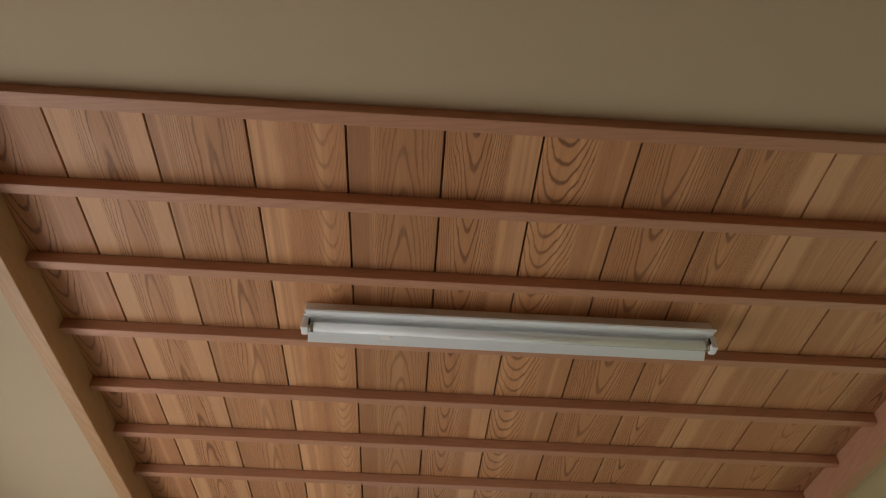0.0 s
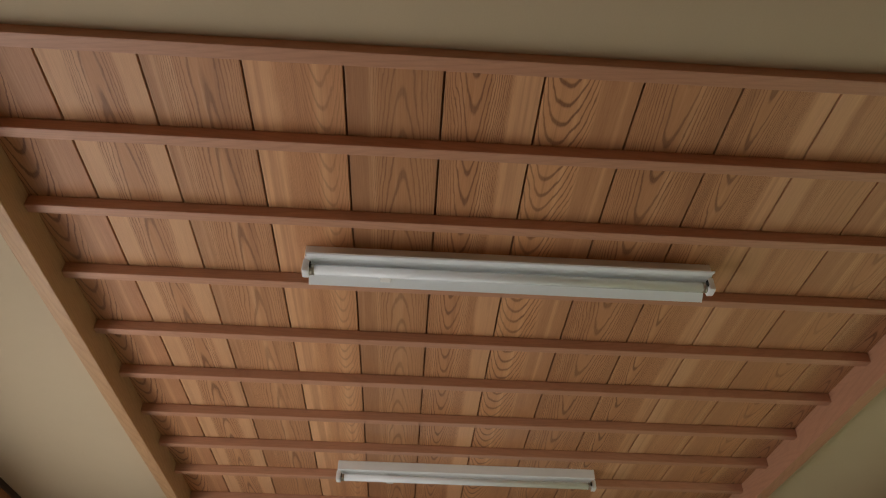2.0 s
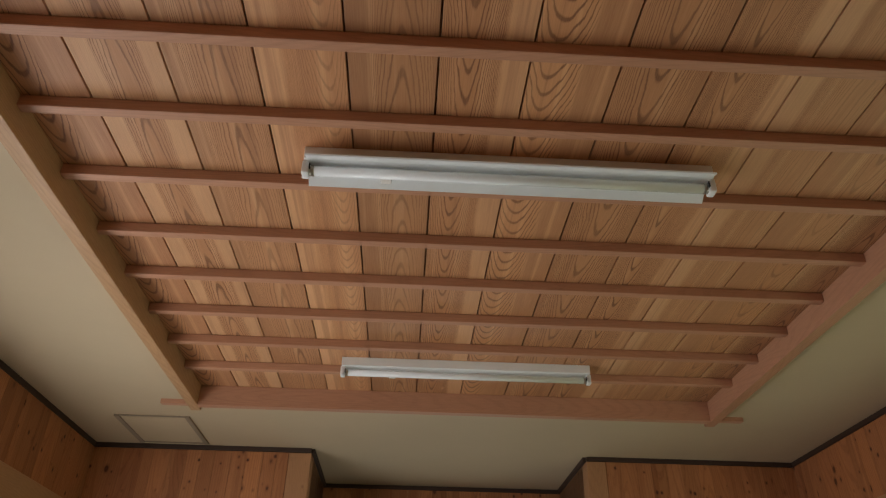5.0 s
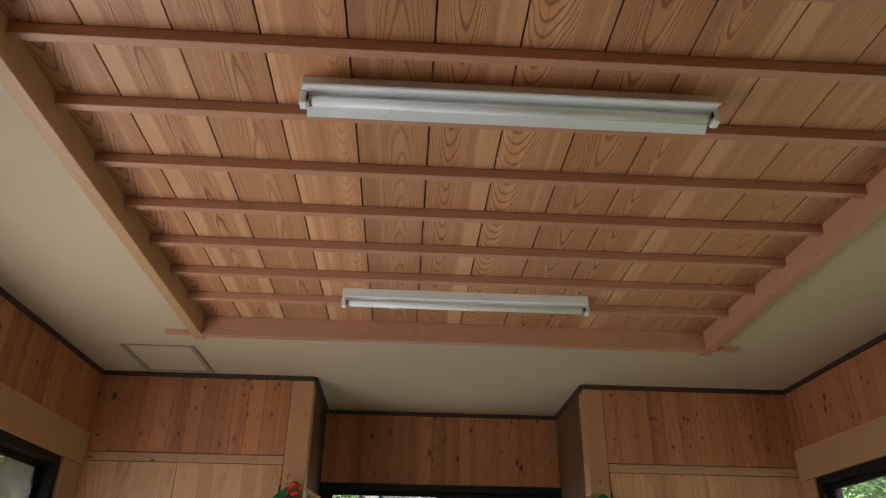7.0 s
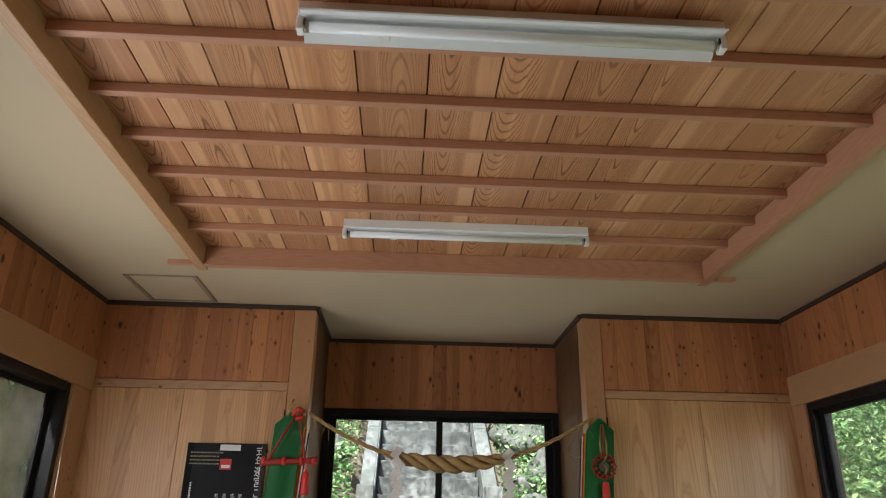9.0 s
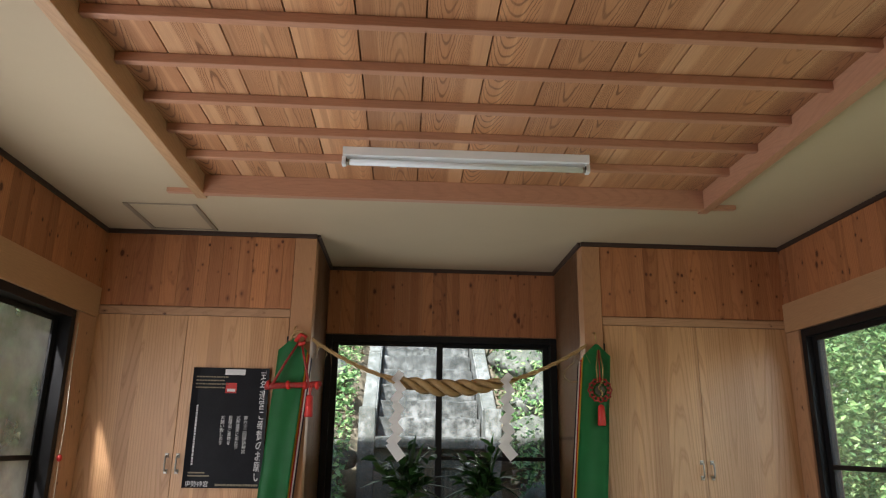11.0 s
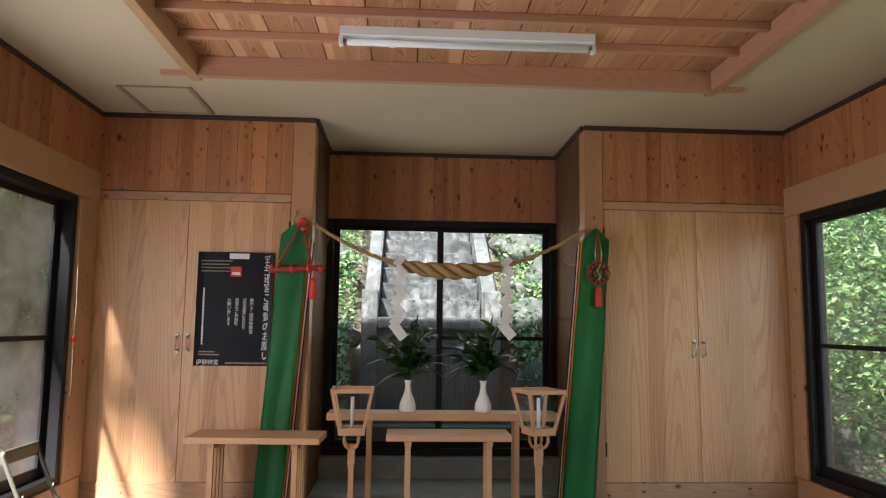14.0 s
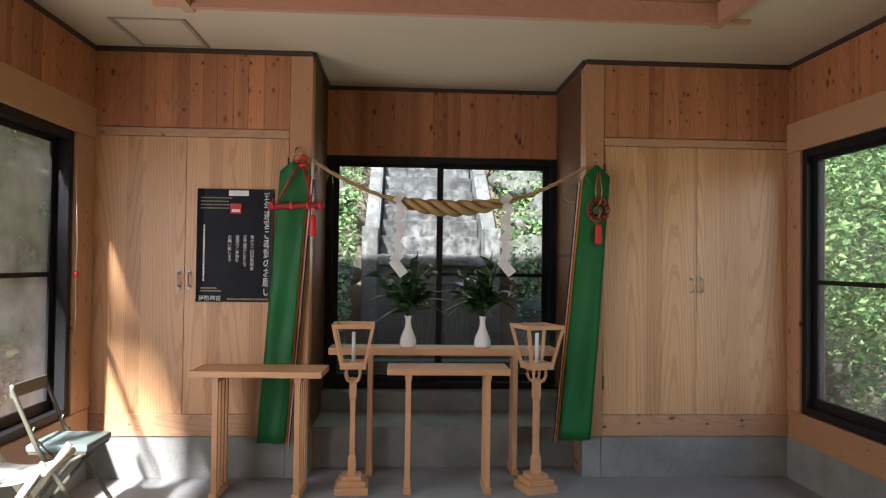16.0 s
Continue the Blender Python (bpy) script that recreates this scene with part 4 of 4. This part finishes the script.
part("picture_top", boxes((-.04, .085, -.0062, -.0042, .318, .353), bevel=.0005), M_INK, poster, "pale cloud printed near the top edge")


def column(text, x, z, size, material=M_INK, gap=0.96):
    """A line of writing set upright, character under character."""
    for k, ch in enumerate(text):
        cu = bpy.data.curves.new("writing", "FONT")
        cu.body, cu.size, cu.align_x, cu.extrude = ch, size, "CENTER", 0.0003
        cu.materials.append(material)
        o = new("writing", cu)
        o.parent = poster
        o.matrix_basis = pose(x, -.0062, z - k * size * gap, 90, 0, 0)


column("\u5f0f\u5e74\u9077\u5bae\u3054\u5949\u8cdb\u306e\u304a\u9858\u3044", 0.212, 0.295, 0.064)
column("\u7b2c\u516d\u5341\u4e8c\u56de\u4f0a\u52e2\u795e\u5bae", 0.112, 0.045, 0.0262)
column("\u5f0f\u5e74\u9077\u5bae\u306b\u3042\u305f\u308a", 0.066, 0.045, 0.0262)
column("\u7686\u69d8\u306e\u3054\u5949\u8cdb\u3092", 0.018, 0.045, 0.0262)
column("\u304a\u9858\u3044\u81f4\u3057\u307e\u3059", -0.030, 0.045, 0.0262)
for k, ch in enumerate("\u4f0a\u52e2\u795e\u5bae"):
    column(ch, -0.205 + 0.036 * k, -0.352, 0.036)
rng = random.Random(4)
z = 0.13
while z > -0.23:
    h = rng.uniform(.008, .02)
    part("print_bar", boxes((-.197, -.187, -.0062, -.0045, z - h, z)), M_INK, poster)
    z -= h + .004
b = bmesh.new()
for r in range(4):
    x = -.215
    while x < -.02 - .03 * (r % 2):
        w = rng.uniform(.006, .018)
        box(b, x, x + w, -.0062, -.0045, .30 - r * .022, .308 - r * .022)
        x += w + .004
x = -.04
while x < .22:
    w = rng.uniform(.006, .016)
    box(b, x, x + w, -.0062, -.0045, -.350, -.338)
    x += w + .003
for r in range(2):
    box(b, -.21, -.08 - .03 * r, -.0062, -.0045, -.296 + r * .018, -.288 + r * .018)
tagged(part("small_print", b, M_GOLD, poster, "lines of dull golden small print"), kind="stuff")

# ---- folding chair and stool by the west window ----
chair = thing("folding_chair", "olive steel folding chair with a grey-green vinyl seat", "chair", pose(-1.70, 3.75, 0.0, 0, 0, 90) @ Matrix.Diagonal((0.86, 1, 1, 1)))
for s in (-1, 1):
    x = s * .185
    b = bmesh.new()
    tube(b, [(x, -.20, .0), (x, -.185, .03), (x, .10, .46), (x, .225, .745), (x * .97, .232, .768)], .0115, 10)
    part("front_leg", b, M_OLIVE, chair, "steel tube that is front leg and back post", True)
    b = bmesh.new()
    tube(b, [(x * .88, .26, .0), (x * .88, .24, .03), (x * .88, -.06, .39), (x * .88, -.12, .425)], .0105, 10)
    part("rear_leg", b, M_OLIVE, chair, "", True)
    b = bmesh.new()
    tube(b, [(x * .94, .02, .41), (x * .94, .13, .52), (x * .94, .12, .56)], .005, 6)
    part("link", b, M_OLIVE, chair, "", True)
b = bmesh.new()
box(b, -.19, .19, .212, .236, .700, .770, bevel=.010)
part("backrest", b, M_OLIVE, chair, "flat olive steel back bar")
b = boxes((-.175, .175, -.14, .16, .435, .472), bevel=.014)
part("seat", b, M_VINYL, chair, "padded grey-green vinyl seat")
part("seat_pan", boxes((-.165, .165, -.13, .15, .420, .435), bevel=.003), M_OLIVE, chair)
for y, z in ((-.185, .03), (.24, .03)):
    b = bmesh.new()
    tube(b, [(-.20 if y < 0 else -.18, y, z), (.20 if y < 0 else .18, y, z)], .009, 8)
    part("crossbar", b, M_OLIVE, chair, "", True)

stool = thing("folding_stool", "cross-legged folding stool with a white canvas seat", "stool", pose(-1.70, 3.215, 0, 0, 0, 8) @ Matrix.Diagonal((1.15, 1.1, 1.28, 1)))
for s in (-1, 1):
    for y in (-.155, .155):
        b = bmesh.new()
        box(b, -.012, .012, y - .012 + .013 * s, y + .012 + .013 * s, -.03, .48, bevel=.003)
        bmesh.ops.rotate(b, verts=b.verts[:], matrix=Matrix.Rotation(radians(36 * s), 3, "Y"), cent=(0, 0, .235))
        bmesh.ops.translate(b, verts=b.verts[:], vec=(0, 0, -.02))
        part("leg", b, M_STEEL, stool, "beige painted leg")
    b = bmesh.new()
    tube(b, [(s * .155, -.17, .385), (s * .155, .17, .385)], .012, 8)
    part("seat_bar", b, M_STEEL, stool, "", True)
    b = bmesh.new()
    tube(b, [(s * .15, -.17, .03), (s * .15, .17, .03)], .010, 8)
    part("foot_bar", b, M_STEEL, stool, "", True)
b = bmesh.new()
rows_ = []
for j in range(11):
    u = -1 + 2 * j / 10
    rows_.append([b.verts.new((u * .165, v, .392 - .045 * (1 - u * u) - .004 * abs(v) / .15)) for v in (-.15, 0, .15)])
for p, q in zip(rows_, rows_[1:]):
    for i in range(2):
        b.faces.new((p[i], q[i], q[i + 1], p[i + 1]))
bmesh.ops.solidify(b, geom=b.faces[:], thickness=.004)
part("seat", b, M_CANVAS, stool, "sagging white canvas seat", True)

cord = thing("pull_cord", "thin grey cord with a small red bead on the window post", "cord", pose(XW + .03, WW_Y1 - .01, 1.30))
b = bmesh.new()
tube(b, [(.0, .0, .78), (-.002, .004, .5), (.006, .01, .2), (.004, .004, .0), (.008, .01, -.28), (.004, .002, -.34)], .003, 6)
part("line", b, M_STEEL, cord, "", True)
b = bmesh.new()
lathe(b, [(.006, -.02), (.014, -.012), (.016, 0), (.012, .014), (.005, .02)], (.006, .004, 0), 12)
part("bead", b, M_RED, cord, "small red bead", True)

# ---- outside: stone stairs, rocks and foliage ----
M_KERB = mottled("weathered_white_granite", (0.05, 0.054, 0.046), (0.155, 0.155, 0.15), 14)
M_DARKSTONE = plain("dark_mossy_stone", (0.055, 0.056, 0.045), 0.9, vary=0.5, scale=5, relief=0.5, fine=40)
stairs = thing("stone_stairs", "old granite stairs up the hillside between two stone kerbs", "stairs", pose(0.329, 9.1, 1.497), kind="structure")
for k in range(14):
    rng = random.Random(k)
    z, y = 0.235 * k + .235, 0.335 * k
    b = bmesh.new()
    box(b, -.645, .645, y, y + .45, z - .32, z, bevel=.02)
    bmesh.ops.subdivide_edges(b, edges=[e for e in b.edges if e.calc_length() > .5], cuts=12)
    for v in b.verts:
        v.co += Vector((0, noise.noise(v.co * 5.0 + Vector((k, 0, 0))) * .05, noise.noise(v.co * 4.0 + Vector((0, k, 3))) * .025))
    part("step", b, M_STONE, stairs)
for s in (-1, 1):
    for k in range(4):
        b = bmesh.new()
        y0, y1 = -0.10 + 1.2 * k, 1.1 + 1.2 * k - .012
        v = [b.verts.new((x, y, y * .70 + z)) for y in (y0, y1) for x in (s * .66, s * .84) for z in (-.8, .42)]
        for f in ((0, 1, 3, 2), (4, 6, 7, 5), (0, 2, 6, 4), (1, 5, 7, 3), (0, 4, 5, 1), (2, 3, 7, 6)):
            b.faces.new([v[i] for i in f])
        bmesh.ops.bevel(b, geom=b.edges[:], offset=.02, segments=2, affect="EDGES")
        part("kerb", b, M_KERB, stairs, "sloping pale granite kerb")
    part("pillar", boxes((min(s * .66, s * .86), max(s * .66, s * .86), -.42, -.12, -1.6, .34), bevel=.02), M_KERB, stairs, "upright pale granite block at the foot of the kerb")
part("landing", boxes((-.66, .66, -.45, .10, -.14, 0), bevel=.02), M_KERB, stairs, "pale stone landing")
part("retaining_wall", boxes((-.66, .66, -.40, .05, -1.6, -.145), bevel=.01), M_DARKSTONE, stairs, "dark mossy stone face under the landing")
fence = thing("low_fence", "low dark metal fence with upright bars behind the hall", "fence", pose(0.42, 7.9, 0.02), kind="structure")
part("rail", boxes((-.5, .5, -.015, .015, 1.12, 1.15), bevel=.003), M_OLIVE, fence)
part("rail", boxes((-.5, .5, -.015, .015, .30, .33), bevel=.003), M_OLIVE, fence)
BAR = mesh_of("bar", boxes((-.009, .009, -.009, .009, 0, 1.14), bevel=.002), M_OLIVE)
for k in range(19):
    o = new("bar", BAR)
    o.parent = fence
    o.matrix_basis = pose(-.486 + .054 * k, 0, 0)
gutter = tagged(new("drain_wall", mesh_of("drain_wall", boxes((-3.5, 4.2, 6.4, 6.6, -.2, .50), (-3.5, 4.2, 6.6, 7.1, -.2, .3), bevel=.01), M_DARKSTONE)),
                "low mossy concrete wall behind the hall", "wall", kind="structure")


def rock(x, y, size, seed):
    b = bmesh.new()
    bmesh.ops.create_icosphere(b, subdivisions=3, radius=1.0)
    noise.seed_set(seed)
    for v in b.verts:
        d = 1 + 0.35 * noise.noise(v.co * 1.3 + Vector((seed, 0, 0))) + 0.12 * noise.noise(v.co * 3.1)
        v.co = Vector((v.co.x * 1.25, v.co.y, v.co.z * 0.75)) * d * size
    o = new("rock", mesh_of("rock", b, M_ROCK, True))
    o.matrix_basis = pose(x, y, hill(x, y) + size * .25, 0, 0, seed * 47)
    return tagged(o, "grey mossy rock on the leafy slope", "rock", "rocks on the slope")


for k, (x, y, s) in enumerate(((-1.07, 8.10, .42), (-1.62, 9.40, .38), (1.63, 9.00, .36), (2.18, 9.80, .42), (1.63, 8.10, .30), (2.38, 8.40, .28), (-2.32, 8.60, .34), (1.68, 10.40, .40), (-1.12, 10.10, .34), (2.48, 11.00, .4), (-0.87, 8.80, .25), (1.98, 9.10, .22), (1.53, 9.60, .2))):
    rock(x, y, s, k + 2)


def leaves(name, label, count, area, size, lift, material, seed, clump=0.0, low=0.0):
    """A mass of single folded leaves over the slope; area: x0, x1, y0, y1; low, lift: heights above the ground."""
    rng = np.random.default_rng(seed)
    x0, x1, y0, y1 = area
    if clump:
        cn = max(6, int(count / 42))
        cx, cy = rng.uniform(x0, x1, cn), rng.uniform(y0, y1, cn)
        cz = rng.uniform(0, 1, cn) ** 1.3 * lift
        pick = rng.integers(0, cn, count)
        px, py = cx[pick] + rng.normal(0, clump, count), cy[pick] + rng.normal(0, clump, count)
        pz = cz[pick] + rng.normal(0, clump * .7, count)
    else:
        px, py, pz = rng.uniform(x0, x1, count), rng.uniform(y0, y1, count), rng.uniform(0, 1, count) ** 1.6 * lift
    verts, faces = [], []
    for i in range(count):
        x, y = float(px[i]), float(py[i])
        if -0.62 < x < 1.28 and y > 5.6 or (XW - .5 < x < XE + .5 and y < YA + .5):
            continue
        z = hill(x, y) + max(0.02, low + float(pz[i]))
        s = size * float(rng.uniform(.6, 1.4))
        m = Euler((float(rng.uniform(-1.1, 1.1)), float(rng.uniform(-1.1, 1.1)), float(rng.uniform(0, 6.28)))).to_matrix()
        k = len(verts)
        for q in ((0, -.5, 0), (.27, -.05, .07), (0, .5, -.06), (-.27, -.05, .07)):
            v = m @ Vector(q) * s
            verts.append((x + v.x, y + v.y, z + v.z))
        faces += [(k, k + 1, k + 2), (k, k + 2, k + 3)]
    me = bpy.data.meshes.new(name)
    me.from_pydata(verts, [], faces)
    me.materials.append(material)
    return tagged(new(name, me), label, "foliage", kind="stuff")


leaves("slope_foliage", "bright green undergrowth on the slope behind the hall", 60000, (-5, 5.5, 7.4, 13.3), .072, .55, M_LEAF, 1, .20)
leaves("west_foliage", "green shrubs and branches outside the west window", 32000, (-8.5, -3.3, 1.5, 13), .12, 3.6, M_LEAF, 2, .3)
# out of view: leaves added in the sun's path to dapple the closet doors
leaves("tree_canopy", "unseen leaves added to dapple the sun on the west closet", 3300, (-4.6, -2.6, -1.3, 0.3), .12, 2.5, M_LEAF, 21, .20, 4.98)
leaves("east_foliage", "sunlit green shrubs outside the east window", 120000, (3.8, 8.6, 3.4, 12.5), .075, 3.2, M_LEAF, 3, .24)
leaves("fallen_leaves", "dry fallen leaves on the slope", 14000, (-4.5, 5.0, 6.9, 12.3), .075, .03, M_LITTER, 4)
leaves("far_woods", "dense green woods up the hillside", 14000, (-16, 16, 11.3, 23), .42, 6.0, M_LEAF, 5, .8)
